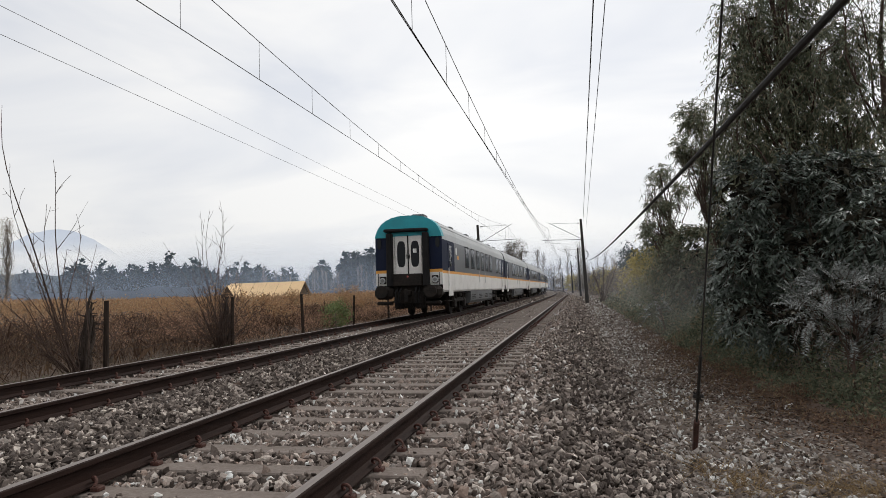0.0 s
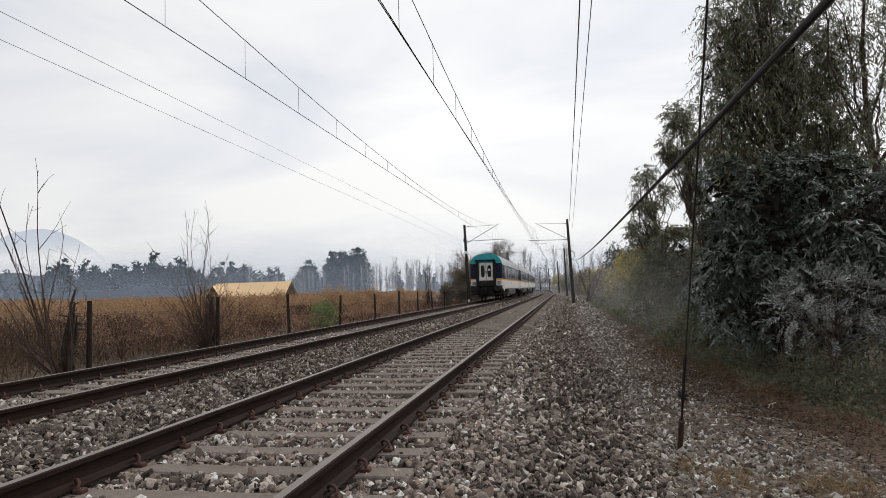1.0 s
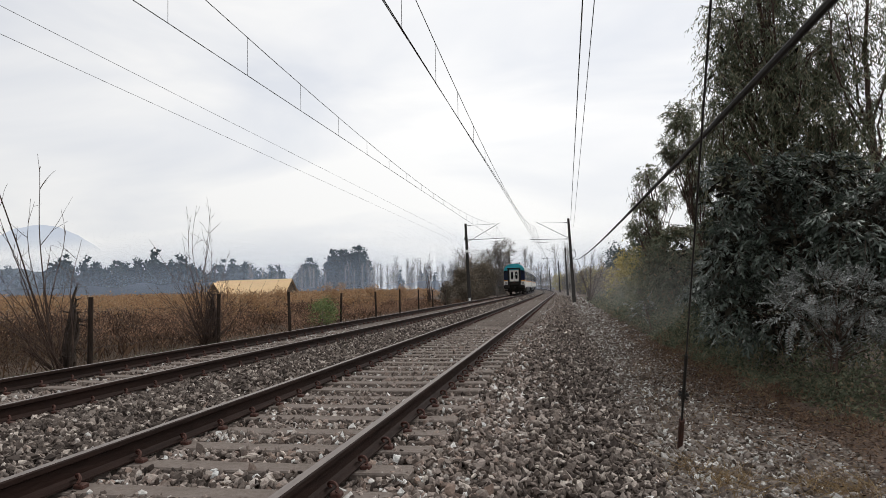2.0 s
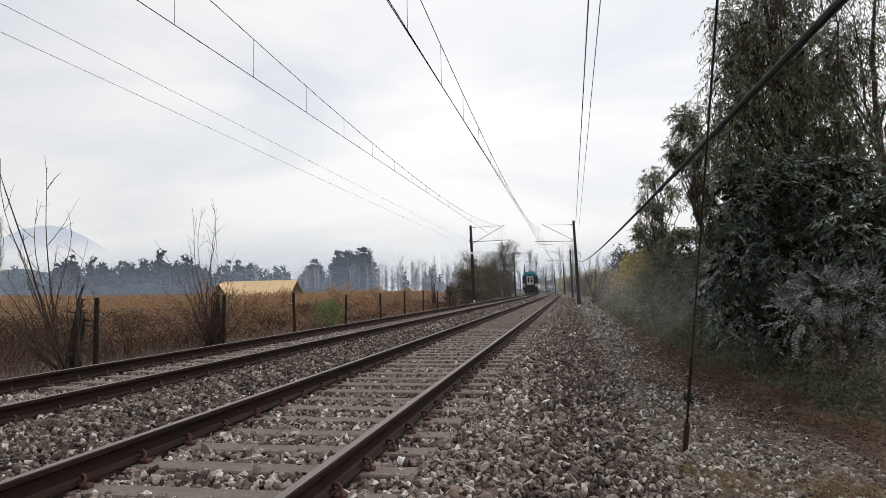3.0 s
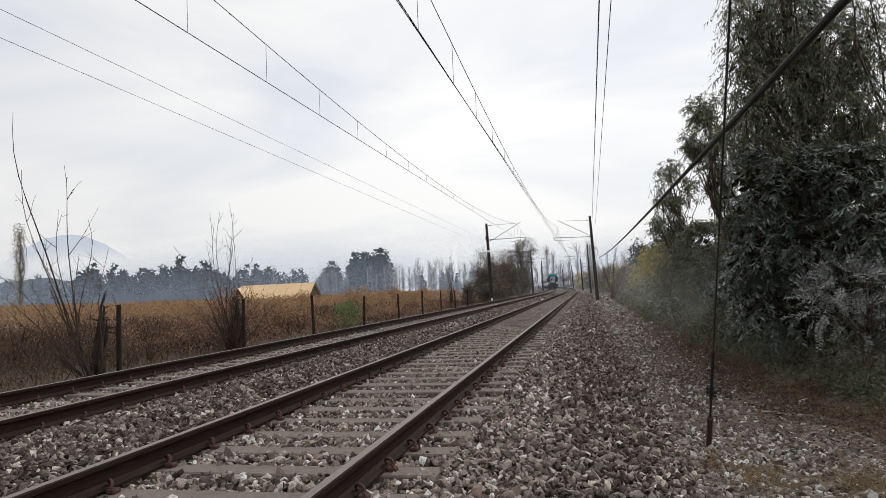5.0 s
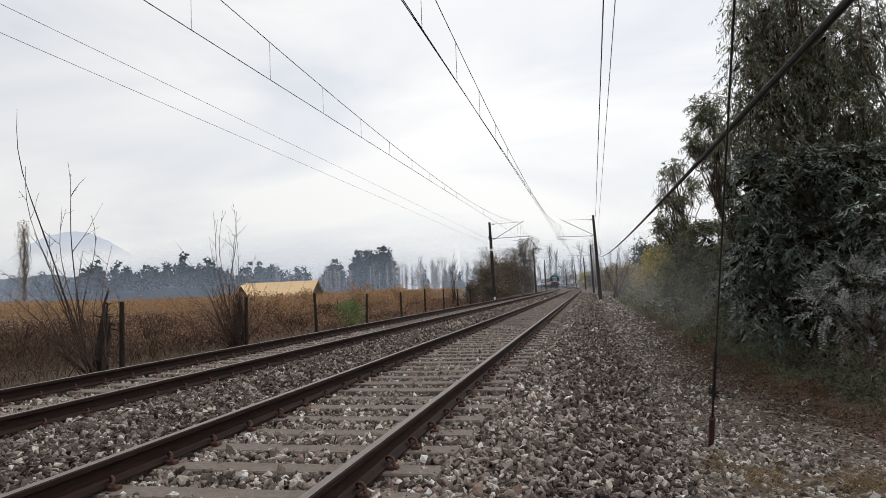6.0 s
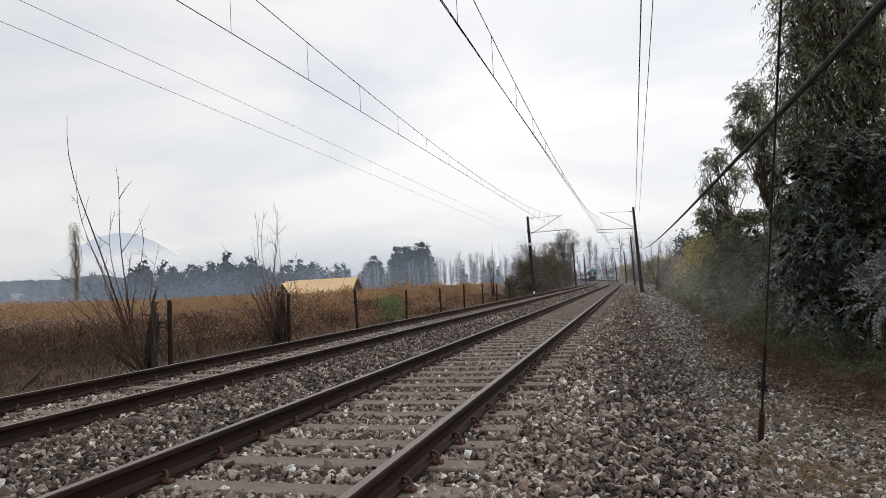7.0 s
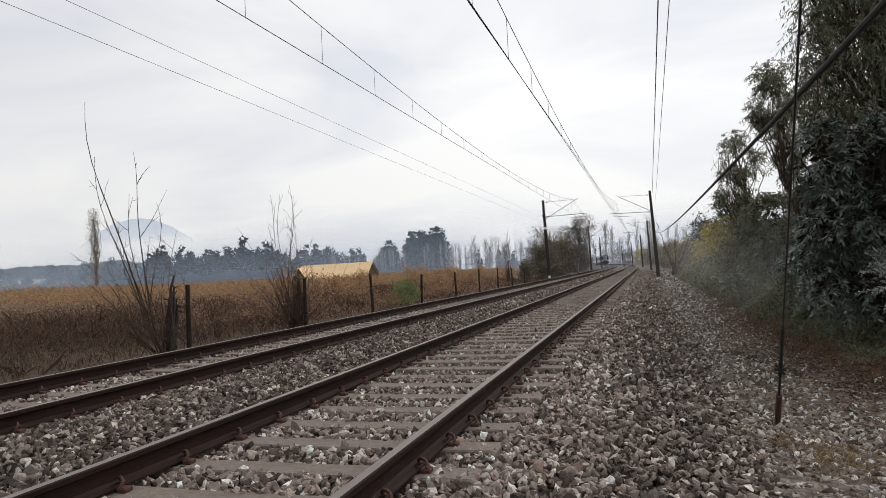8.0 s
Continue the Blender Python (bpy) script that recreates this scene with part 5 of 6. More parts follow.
def build_left():
    bare_shrub((-10.6, 12.7, -0.55), [(0.0, -2.1, 5.35, 0.026, -0.22), (0.1, -2.0, 4.25, 0.017, -0.16), (0.0, -0.85, 4.55, 0.022, -0.14), (-0.1, 0.0, 3.5, 0.018, -0.2), (0.1, 0.42, 2.85, 0.014, -0.12), (0.0, -1.0, 3.6, 0.016, -0.2),
                                      (-0.2, -2.2, 1.9, 0.016, 0.1), (0.1, -2.1, 1.35, 0.014, 0.1), (0.0, -1.7, 3.0, 0.017, 0.1), (0.1, -2.6, 2.3, 0.014, 0.2), (0, -1.2, 1.9, 0.013, 0.1), (0, -1.9, 0.95, 0.012, 0.1), (0.0, -1.3, 2.5, 0.015, -0.1), (0.1, -1.5, 0.9, 0.012, 0.0), (0.0, 0.2, 2.3, 0.013, -0.2), (0.1, -2.3, 1.6, 0.012, 0.15), (0, -0.4, 2.7, 0.014, -0.2)],
               31, (0.0, 0.4, 1.95), "leafless shrub with long thin shoots and a dark stump", 13, spread=(0.4, 1.0))
    bare_shrub((-10.8, 18.9, -0.55), [(0.1, -0.1, 4.55, 0.018, -0.12), (0.0, -1.15, 4.15, 0.017, -0.15), (-0.1, -2.8, 3.1, 0.018, 0.25), (0.1, 0.15, 4.25, 0.016, -0.1), (0.0, -0.55, 4.25, 0.016, -0.1), (0, -1.35, 3.2, 0.014, 0.1), (0.1, 1.35, 3.0, 0.014, 0.0),
                                      (0.1, -2.1, 2.05, 0.014, 0.15), (0, 1.3, 2.1, 0.013, 0.1), (0, -0.2, 3.0, 0.014, 0.1), (0.1, 1.0, 2.2, 0.013, 0.1), (0, -1.0, 2.4, 0.014, 0.1), (0.1, 0.5, 2.7, 0.014, 0), (0, -1.7, 2.6, 0.014, 0.2), (0, 0.3, 3.4, 0.014, 0)],
               32, (0.0, 0.25, 1.7), "dense leafless shrub with a thick dark base", 54, spread=(0.6, 1.25))
    rng = random.Random(8)
    for i in range(18):
        y = 26 + 2.6 * i
        x = -13.5 - rng.uniform(0, 9)
        h = rng.uniform(0.75, 1.25)
        clump_tree("vine_shrub", "scraggly orange-brown shrub in autumn leaf", "shrub", (x, y, -0.55), [(0, 0, h, 0.75, 0.9, h * 0.75)], M_VINE, (0.11, 0.08), 70, 9, 0.13, 160 + i, 0.03, bark=M_TWIG, limbs=14, group="autumn shrubs", lumps=9)
    clump_tree("green_bush", "small fresh green bush by a fence post", "bush", (-10.9, 29.2, -0.55), [(0, 0, 0.6, 0.7, 0.8, 0.6), (0.1, 0.3, 0.9, 0.4, 0.4, 0.4)], M_GREEN, (0.10, 0.05), 130, 11, 0.10, 41, 0.04, limbs=12)
    clump_tree("brown_bush", "withered brown bush below a mast", "bush", (-10.6, 60.5, -0.5), [(0, 0, 0.9, 0.7, 1.0, 1.0), (0, -0.3, 1.6, 0.5, 0.6, 0.7)], M_HEDGE, (0.16, 0.09), 160, 12, 0.14, 42, 0.05, limbs=14)
    bare_shrub((-11.8, 58, -0.5), [(0.3, -0.8, 4.6, 0.05, -0.5), (0, 0.8, 3.9, 0.05, 0.3), (0.1, -2.4, 3.4, 0.05, 0.5), (-0.3, 1.8, 3.0, 0.04, 0.4), (0.1, -2.6, 2.2, 0.04, 0.3), (0.2, 0.1, 5.2, 0.03, 0.2)], 33, (0, 0, 1.4), "bare young tree with crooked dark branches")
    hedge = [(-11.5, 76, 4.0, 1.8), (-11.6, 82, 4.6, 2.0), (-11.7, 90, 5.2, 2.2), (-12.0, 99, 5.6, 2.4), (-12.6, 122, 5.0, 2.4), (-13.2, 138, 5.0, 2.4), (-14.6, 155, 5.5, 2.6), (-16.8, 178, 6, 3.0), (-20, 208, 6, 3.5)]
    for i, (x, y, h, w) in enumerate(hedge):
        clump_tree("hedge_tree", "dense dark leafy thicket beside the far track", "bush", (x, y, -0.55), [(0, 0, h * 0.4, w, w * 1.5, h * 0.42), (0, w * 0.3, h * 0.72, w * 0.7, w, h * 0.3)],
                   M_HEDGE, (0.19, 0.10), 330, 24, 0.24, 50 + i, 0.1, limbs=24, lumps=40, group="thickets")
    clump_tree("broad_tree", "broad dark tree rising above a thicket", "tree", (-10.9, 110, -0.55), [(0, 0, 5.4, 2.6, 3.0, 2.4), (1.2, 0, 7.8, 2.0, 2.4, 1.6), (-1.6, 0, 6.6, 1.8, 1.8, 1.4)], M_HEDGE, (0.2, 0.09), 380, 18, 0.26, 71, 0.2, limbs=40)
    clump_tree("thin_tree", "thinly leaved tree behind a thicket", "tree", (-13.0, 92, -0.55), [(0, 0, 5.2, 2.0, 2.2, 1.7), (-1.2, 0, 6.2, 1.2, 1.3, 1.0)], M_HEDGE, (0.18, 0.08), 110, 8, 0.35, 72, 0.14, limbs=40)


M_HILL = hill_material()
build_distance()
build_mist()
haze_puff((5.2, 37.5, 0.3), 5.4, 2.6, 0.16)
haze_puff((6.2, 54, 1.2), 6.6, 3.6, 0.26)
haze_puff((3.6, 20.4, 0.3), 3.2, 2.4, 0.11)
build_house()
build_fence()
build_field()
build_left()

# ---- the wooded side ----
# near-black leaves: the shade inside the crowns is put into this colour
M_INNER = islands("inner_shade_leaf", (0.0, (0.010, 0.009, 0.007)), (0.6, (0.022, 0.020, 0.014)), (1.0, (0.045, 0.038, 0.026)), rough=0.9, amount=0.2)


def on_blobs(rng, blobs, density, lo, hi):
    """Places on the skins of the blobs (x, y, z, rx, ry, rz) that no other blob swallows, each with its way out."""
    ps, ds = [], []
    for i, q in enumerate(blobs):
        c, r = np.array(q[:3]), np.array(q[3:])
        n = int(density * 4.2 * (r[0] * r[1] + r[0] * r[2] + r[1] * r[2]) * (hi - lo + 0.6))
        d = unit(rng.normal(size=(n, 3)))
        p = c + d * r * rng.uniform(lo, hi, n)[:, None]
        keep = p[:, 2] > 0.05
        for j, o in enumerate(blobs):
            if j != i:
                keep &= np.linalg.norm((p - np.array(o[:3])) / np.array(o[3:]), axis=1) > 0.62
        ps.append(p[keep])
        ds.append(unit(d[keep] / r))
    return np.concatenate(ps), np.concatenate(ds)


def sprigs(rng, base, way, length, count, leaf, sag=0.3, spread=1.0, wild=0.35, hang=0.0):
    """Leafy twigs: leaves in two ranks along a bowed stem. hang: how strongly the leaves point down."""
    n = len(base)
    L = (length * rng.uniform(0.55, 1.25, n))[:, None, None]
    t = np.linspace(0.06, 1, count)[None, :, None]
    way = unit(way)
    down = np.array((0, 0, -1.0))
    p = base[:, None] + way[:, None] * L * t + down * sag * L * t * t
    axis = way[:, None] + down * 2 * sag * t
    axis = axis / np.linalg.norm(axis, axis=2)[..., None]
    side = unit(np.cross(way, rng.normal(size=(n, 3)) * 0.5 + np.array((0, 0, 1.0))))[:, None]
    rank = np.where(np.arange(count) % 2, 1.0, -1.0)[None, :, None]
    a = axis * 0.55 + side * rank * spread + rng.normal(size=(n, count, 3)) * wild + down * hang
    a = unit(a.reshape(-1, 3))
    p = p.reshape(-1, 3)
    m = len(p)
    flat = unit(np.cross(axis.reshape(-1, 3), np.repeat(side, count, 1).reshape(-1, 3)) + rng.normal(size=(m, 3)) * wild)
    w = unit(np.cross(a, flat)) * (leaf[1] * 0.5 * rng.uniform(0.7, 1.25, m))[:, None]
    l = a * (leaf[0] * rng.uniform(0.65, 1.25, m))[:, None]
    up = unit(np.cross(w, a)) * leaf[1] * 0.2
    v = np.stack([p, p + l * 0.45 + w + up, p + l, p + l * 0.45 - w + up], 1).reshape(-1, 3)
    return v, np.arange(4 * m).reshape(-1, 4)


def sprig_stems(base, way, length, sag, r):
    """The thin stems that carry the leaves, as three-sided slivers."""
    q, n = base + way * length * 0.5 - np.array((0, 0, sag * length * 0.25)), len(base)
    e = base + way * length - np.array((0, 0, sag * length))
    s = unit(np.cross(way, np.array([[0.3, 0.2, 1.0]]))) * r
    v = np.stack([base - s, base + s, q + s * 0.7, q - s * 0.7, e + s * 0.3, e - s * 0.3], 1).reshape(-1, 3)
    k = np.arange(n)[:, None] * 6
    return v, np.concatenate([k + np.array([[0, 1, 2, 3]]), k + np.array([[3, 2, 4, 5]])])


def sprig_tree(name, label, category, at, blobs, leaf, size, density, twig, seed, trunk=0.1, habit="shrub", bark=None, limbs=24, group="", fill=90, thin=1.0):
    """Trunk and limbs, dark leaves painted for the inner shade, and leafy twigs over the skin of the crown.
    habit: shrub (twigs stand out), weeping (twigs hang in curtains) or frond (regular feathered leaves)."""
    rng = np.random.default_rng(seed)
    t = holder(name, label, category, at, group)
    top = max(q[2] + q[5] * 0.5 for q in blobs)
    mid = np.mean([q[:2] for q in blobs], 0)
    b = Build()
    stem = woody(b, rng, (0, 0, -0.3), (mid[0], mid[1], top), trunk, trunk * 0.2, 0.03, 10, 8)
    for i in range(limbs):
        q = blobs[i % len(blobs)]
        e = np.array(q[:3]) + unit(rng.normal(size=(1, 3)))[0] * np.array(q[3:]) * 0.55
        k = stem[min(8, max(1, int(9 * min(0.9, max(0.1, e[2] * 0.7 / top)))))]
        m = woody(b, rng, k, e, trunk * 0.3, trunk * 0.06, 0.07, 6, 5)[3]
        for _ in range(2):
            woody(b, rng, m, e + rng.normal(size=3) * 0.15, trunk * 0.12, trunk * 0.04, 0.08, 4, 4)
    b.done("trunk", bark or M_TWIG, t, smooth=True)
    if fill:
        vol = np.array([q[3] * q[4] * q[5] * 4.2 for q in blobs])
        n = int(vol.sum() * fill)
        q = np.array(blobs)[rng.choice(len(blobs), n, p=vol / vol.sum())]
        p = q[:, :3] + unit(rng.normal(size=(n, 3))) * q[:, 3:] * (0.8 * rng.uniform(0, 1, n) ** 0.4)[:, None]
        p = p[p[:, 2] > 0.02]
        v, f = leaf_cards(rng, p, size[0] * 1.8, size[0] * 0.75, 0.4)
        tagged(fast_mesh("inner_foliage", v, f, M_INNER, t, "dark leaves inside the crown, coloured for its shade"), kind="stuff")
    lo, hi = {"weeping": (0.15, 0.9), "tuft": (0.1, 1.1)}.get(habit, (0.45, 0.85))
    p, d = on_blobs(rng, blobs, density, lo, hi)
    if habit == "weeping":
        p[:, 2] += twig[0] * 0.4
    if thin < 1:
        k = np.array([noise.noise(tuple(x * 2.2)) for x in p]) + rng.uniform(-0.25, 0.25, len(p)) < thin - 0.5
        p, d = p[k], d[k]
    if habit == "weeping":
        way = d * 0.9 + np.array((0, 0, -0.4)) + rng.normal(size=p.shape) * 0.4
        v, f = sprigs(rng, p, way, twig[0], twig[1], size, 0.6, 0.5, 0.45, 0.6)
    elif habit == "tuft":
        way = d * 0.7 + np.array((0, 0, -0.25)) + rng.normal(size=p.shape) * 0.6
        v, f = sprigs(rng, p, way, twig[0], twig[1], size, 0.45, 0.6, 0.5, 0.45)
    elif habit == "frond":
        way = d + np.array((-0.25, -0.3, 0.15)) + rng.normal(size=p.shape) * 0.25
        v, f = sprigs(rng, p, way, twig[0], twig[1], size, 0.28, 0.9, 0.10, 0.0)
    else:
        way = d + np.array((0, 0, 0.1)) + rng.normal(size=p.shape) * 0.35
        v, f = sprigs(rng, p, way, twig[0], twig[1], size, 0.45, 0.75, 0.30, 0.35)
    tagged(fast_mesh("crown", v, f, leaf, t), kind="stuff")
    v, f = sprig_stems(p, unit(way), twig[0] * 0.9, 0.4, 0.004)
    tagged(fast_mesh("twig", v, f, M_TWIG, t), kind="stuff")
    return t


def build_right():
    wood = "tall eucalyptus with hanging dark olive-green leaves beside the gravel"
    euca = dict(bark=M_TWIG, habit="weeping", group="eucalyptus trees")
    sprig_tree("eucalyptus_tree", wood, "tree", (4.6, 15.0, -0.4),
               [(-0.95, 0, 6.85, 0.55, 0.8, 0.7), (-1.12, 0, 5.75, 0.5, 0.8, 0.65), (-1.15, 0, 4.7, 0.42, 0.8, 0.6), (-0.2, 0.2, 6.5, 0.95, 1.1, 0.95), (-0.3, -0.1, 5.2, 1.0, 1.1, 0.95), (0.6, 0, 5.9, 1.05, 1.2, 1.0),
                (0.7, 0, 4.5, 1.0, 1.2, 0.9), (0.05, 0, 7.9, 1.05, 1.1, 0.9), (-0.4, 0, 3.9, 0.9, 1.1, 0.7)],
               M_EUCA, (0.135, 0.027), 34, (0.5, 13), 81, 0.16, limbs=34, fill=3, thin=0.66, **euca)
    sprig_tree("eucalyptus_tree", wood, "tree", (6.4, 14.2, -0.3),
               [(-0.3, 0, 6.2, 1.0, 1.1, 1.1), (-0.2, 0, 4.6, 1.0, 1.1, 1.0), (-0.6, 0, 7.5, 1.1, 1.1, 0.9), (-0.5, 0, 3.2, 1.1, 1.1, 0.9), (0.9, 0, 5.4, 1.0, 1.1, 1.2)],
               M_EUCA, (0.135, 0.027), 16, (0.55, 13), 83, 0.1, limbs=12, fill=0, thin=0.5, **euca)
    # low back tree added to close sky gaps behind the front foliage
    sprig_tree("eucalyptus_tree", wood, "tree", (7.2, 18.5, -0.3),
               [(-0.9, 0, 3.6, 1.7, 1.7, 1.8), (-1.4, -0.5, 2.2, 1.9, 1.6, 1.6)],
               M_EUCA, (0.18, 0.03), 16, (0.7, 14), 82, 0.16, limbs=24, fill=12, thin=0.8, **euca)
    tuft = "slender eucalyptus with loose tufts of drooping leaves"
    euca["habit"] = "tuft"
    sprig_tree("eucalyptus_tree", tuft, "tree", (4.45, 19.5, -0.4),
               [(-1.1, -0.4, 6.0, 0.46, 0.5, 0.46), (-0.82, -0.4, 5.2, 0.34, 0.5, 0.5), (-1.42, 0.4, 5.42, 0.26, 0.4, 0.28), (-1.15, 0.4, 5.1, 0.36, 0.45, 0.24), (-0.85, 0.4, 4.5, 0.28, 0.5, 0.38),
                (-0.72, 0.4, 3.95, 0.28, 0.5, 0.38), (0.0, 0, 4.6, 0.7, 0.8, 1.0), (-0.1, 0, 3.2, 0.8, 0.9, 0.9)],
               M_EUCA, (0.14, 0.028), 44, (0.26, 11), 84, 0.07, limbs=22, fill=0, thin=0.74, **euca)
    sprig_tree("eucalyptus_tree", tuft, "tree", (3.65, 30.0, -0.4),
               [(0.05, 0, 6.2, 0.5, 0.55, 0.42), (-0.42, 0, 5.65, 0.3, 0.4, 0.3), (0.75, 0, 5.5, 0.45, 0.5, 0.3), (0.15, 0, 4.9, 0.8, 0.8, 0.34), (-0.3, 0, 4.85, 0.4, 0.5, 0.3), (-0.6, 0, 4.0, 0.32, 0.4, 0.4), (0.0, 0, 3.75, 0.9, 0.9, 0.5), (0.1, 0, 2.6, 1.1, 1.2, 0.8), (0.0, 0, 1.5, 1.2, 1.2, 0.8)],
               M_EUCA, (0.16, 0.034), 27, (0.30, 10), 85, 0.1, limbs=44, fill=0, thin=0.68, **euca)
    blue = "dense shrub with dark bluish-green leaves, shading the ground"
    for i, (x, y, bl, n, fill) in enumerate((
            (3.5, 12.0, [(-0.75, 0, 3.1, 0.42, 0.6, 0.6), (-0.15, -0.1, 3.1, 0.6, 0.7, 0.65), (0.55, 0, 3.2, 0.65, 0.7, 0.6), (1.2, 0.1, 3.0, 0.6, 0.7, 0.65), (-0.72, 0, 2.05, 0.5, 0.6, 0.6), (0.05, -0.25, 2.1, 0.6, 0.6, 0.6), (0.8, -0.1, 2.05, 0.7, 0.7, 0.6),
                         (1.5, 0, 2.1, 0.6, 0.7, 0.65), (-0.72, 0, 1.15, 0.5, 0.6, 0.5), (0.0, 0, 0.95, 0.6, 0.6, 0.5), (0.8, 0.2, 1.0, 0.7, 0.7, 0.6)], 40, 130),
            (4.5, 10.4, [(-0.3, 0, 2.3, 0.6, 0.6, 0.6), (0.4, 0, 2.6, 0.7, 0.6, 0.6), (0.0, 0.1, 1.4, 0.8, 0.6, 0.7), (0.7, 0, 1.6, 0.7, 0.6, 0.8)], 36, 120),
            (4.2, 15.0, [(-0.7, 0, 1.5, 0.7, 1.2, 0.9), (0, 0, 2.7, 0.9, 1.2, 0.9), (-0.6, 0, 0.7, 0.7, 1.2, 0.5)], 26, 70),
            (4.5, 18.5, [(-0.5, 0, 1.3, 0.8, 1.5, 0.8), (0.1, 0, 2.3, 0.9, 1.4, 0.9)], 22, 50),
            (4.2, 24.0, [(-0.25, 0, 2.75, 0.95, 1.2, 0.75), (1.0, 0, 3.1, 0.55, 0.9, 0.75), (0.05, 0, 1.65, 1.15, 1.4, 0.75), (-0.55, 0, 2.0, 0.75, 1.2, 0.55)], 34, 6),
            (4.8, 28.5, [(-0.6, 0, 1.0, 1.0, 2.0, 0.8), (0.2, 0, 2.0, 1.0, 2.0, 1.0)], 30, 6))):
        leaf = M_ACACIA if i < 4 else M_UNDER_LEAF
        sprig_tree("leafy_shrub", blue if i < 4 else "soft dull green shrub in haze beside the path", "shrub", (x, y, -0.5), bl, leaf, (0.115 + 0.012 * i, 0.036 + 0.004 * i), n, (0.36 + 0.04 * i, 13), 90 + i, 0.05, "shrub", M_TWIG, 26, "leafy shrubs", fill, 0.56 if i < 3 else 0.85)
    sprig_tree("pale_shrub", "shrub with pale silvery feathered leaves beside the path", "shrub", (3.32, 9.4, -0.5),
               [(-0.08, 0, 1.42, 0.46, 0.4, 0.28), (-0.4, 0, 1.15, 0.36, 0.35, 0.32), (0.36, 0, 1.3, 0.46, 0.4, 0.38), (0.1, -0.05, 0.95, 0.42, 0.35, 0.24), (0.85, 0, 1.2, 0.4, 0.4, 0.45)],
               M_PALE, (0.062, 0.013), 52, (0.27, 22), 101, 0.03, "frond", M_TWIG, 30, "", 150, 0.8)
    sprig_tree("pale_shrub", "low pale silvery feathered sprays leaning over the path", "shrub", (2.75, 22.0, -0.5),
               [(-0.25, 0, 1.0, 0.22, 0.3, 0.16), (-0.5, 0, 0.72, 0.18, 0.3, 0.2)], M_PALE, (0.085, 0.018), 13, (0.42, 20), 102, 0.02, "frond", M_TWIG, 8, "", 0)
    # farther along
    far = [(5.4, 36, 2.0, M_UNDER_LEAF), (5.6, 43, 1.5, M_HEDGE), (6.4, 50, 1.9, M_UNDER_LEAF), (5.4, 52, 4.2, M_WILLOW), (6.4, 66, 2.0, M_HEDGE), (4.6, 58, 1.7, M_HEDGE), (3.9, 47, 1.2, M_UNDER_LEAF), (7.5, 72, 5.4, M_WILLOW), (4.4, 82, 3.4, M_HEDGE),
           (5.0, 96, 4.0, M_WILLOW), (4.0, 116, 4.4, M_HEDGE), (4.5, 140, 5.0, M_WILLOW), (2.5, 170, 5.0, M_HEDGE), (1.5, 205, 6.0, M_HEDGE), (-2, 245, 6.0, M_WILLOW), (-8, 292, 7, M_HEDGE), (-3, 300, 6.5, M_WILLOW), (3, 305, 7.5, M_HEDGE), (9, 290, 7, M_HEDGE), (-14, 330, 8, M_HEDGE), (-20, 345, 8, M_WILLOW), (6, 250, 6, M_HEDGE), (8, 215, 6, M_WILLOW)]
    for i, (x, y, h, m) in enumerate(far):
        w = h * 0.5 + 0.4
        yellow = m is M_WILLOW
        clump_tree("willow_tree" if yellow else "thicket", "hazy yellowish willow beside the line" if yellow else "dull brown-green thicket beside the line", "tree" if yellow else "bush", (x, y, -0.5),
                   [(0, 0, h * 0.35, w, w * 1.4, h * 0.38), (0.2, 0, h * 0.72, w * 0.75, w, h * 0.3)], m, (0.2 + h * 0.02, 0.06 + h * 0.012), 260, 13, 0.3, 110 + i, 0.09, 0.4 if yellow else 0.1, limbs=22, group="thickets along the line")
    bare_shrub((2.3, 66, -0.5), [(0.3, -1.0, 4.4, 0.09, -0.3), (-0.9, 0.6, 4.0, 0.08, 0.4), (1.8, 0, 4.2, 0.08, -0.4), (1.2, 1.6, 3.6, 0.07, 0.4), (-0.8, -1.4, 3.4, 0.06, -0.3), (2.4, 1, 2.8, 0.06, 0.3), (3.0, 0.5, 3.4, 0.06, 0.3)], 34, (0, 0, 1.6), "bare crooked tree with spreading dark limbs")
    for i, (x, y, h, w) in enumerate(((10.5, 150, 11.0, 2.6), (14, 156, 10, 3), (9.5, 120, 8.0, 2.4), (12, 110, 9, 2.6), (17, 140, 11, 3))):
        clump_tree("evergreen_tree", "tall dark evergreen tree behind the thickets in haze", "tree", (x, y, -0.5), [(0, 0, h * 0.35, w, w, h * 0.3), (0, 0, h * 0.62, w * 0.75, w * 0.75, h * 0.25), (0, 0, h * 0.85, w * 0.4, w * 0.4, h * 0.14)],
                   M_CONIFER, (0.5, 0.3), 200, 7, 0.35, 130 + i, 0.2, 0.2, limbs=14, group="distant trees")


EDGE_Y, EDGE_X = [0, 6, 8.4, 10.5, 12.1, 14.3, 22.5, 32, 55, 80], [4.6, 3.7, 3.1, 2.9, 2.8, 2.65, 2.65, 2.6, 2.5, 2.4]


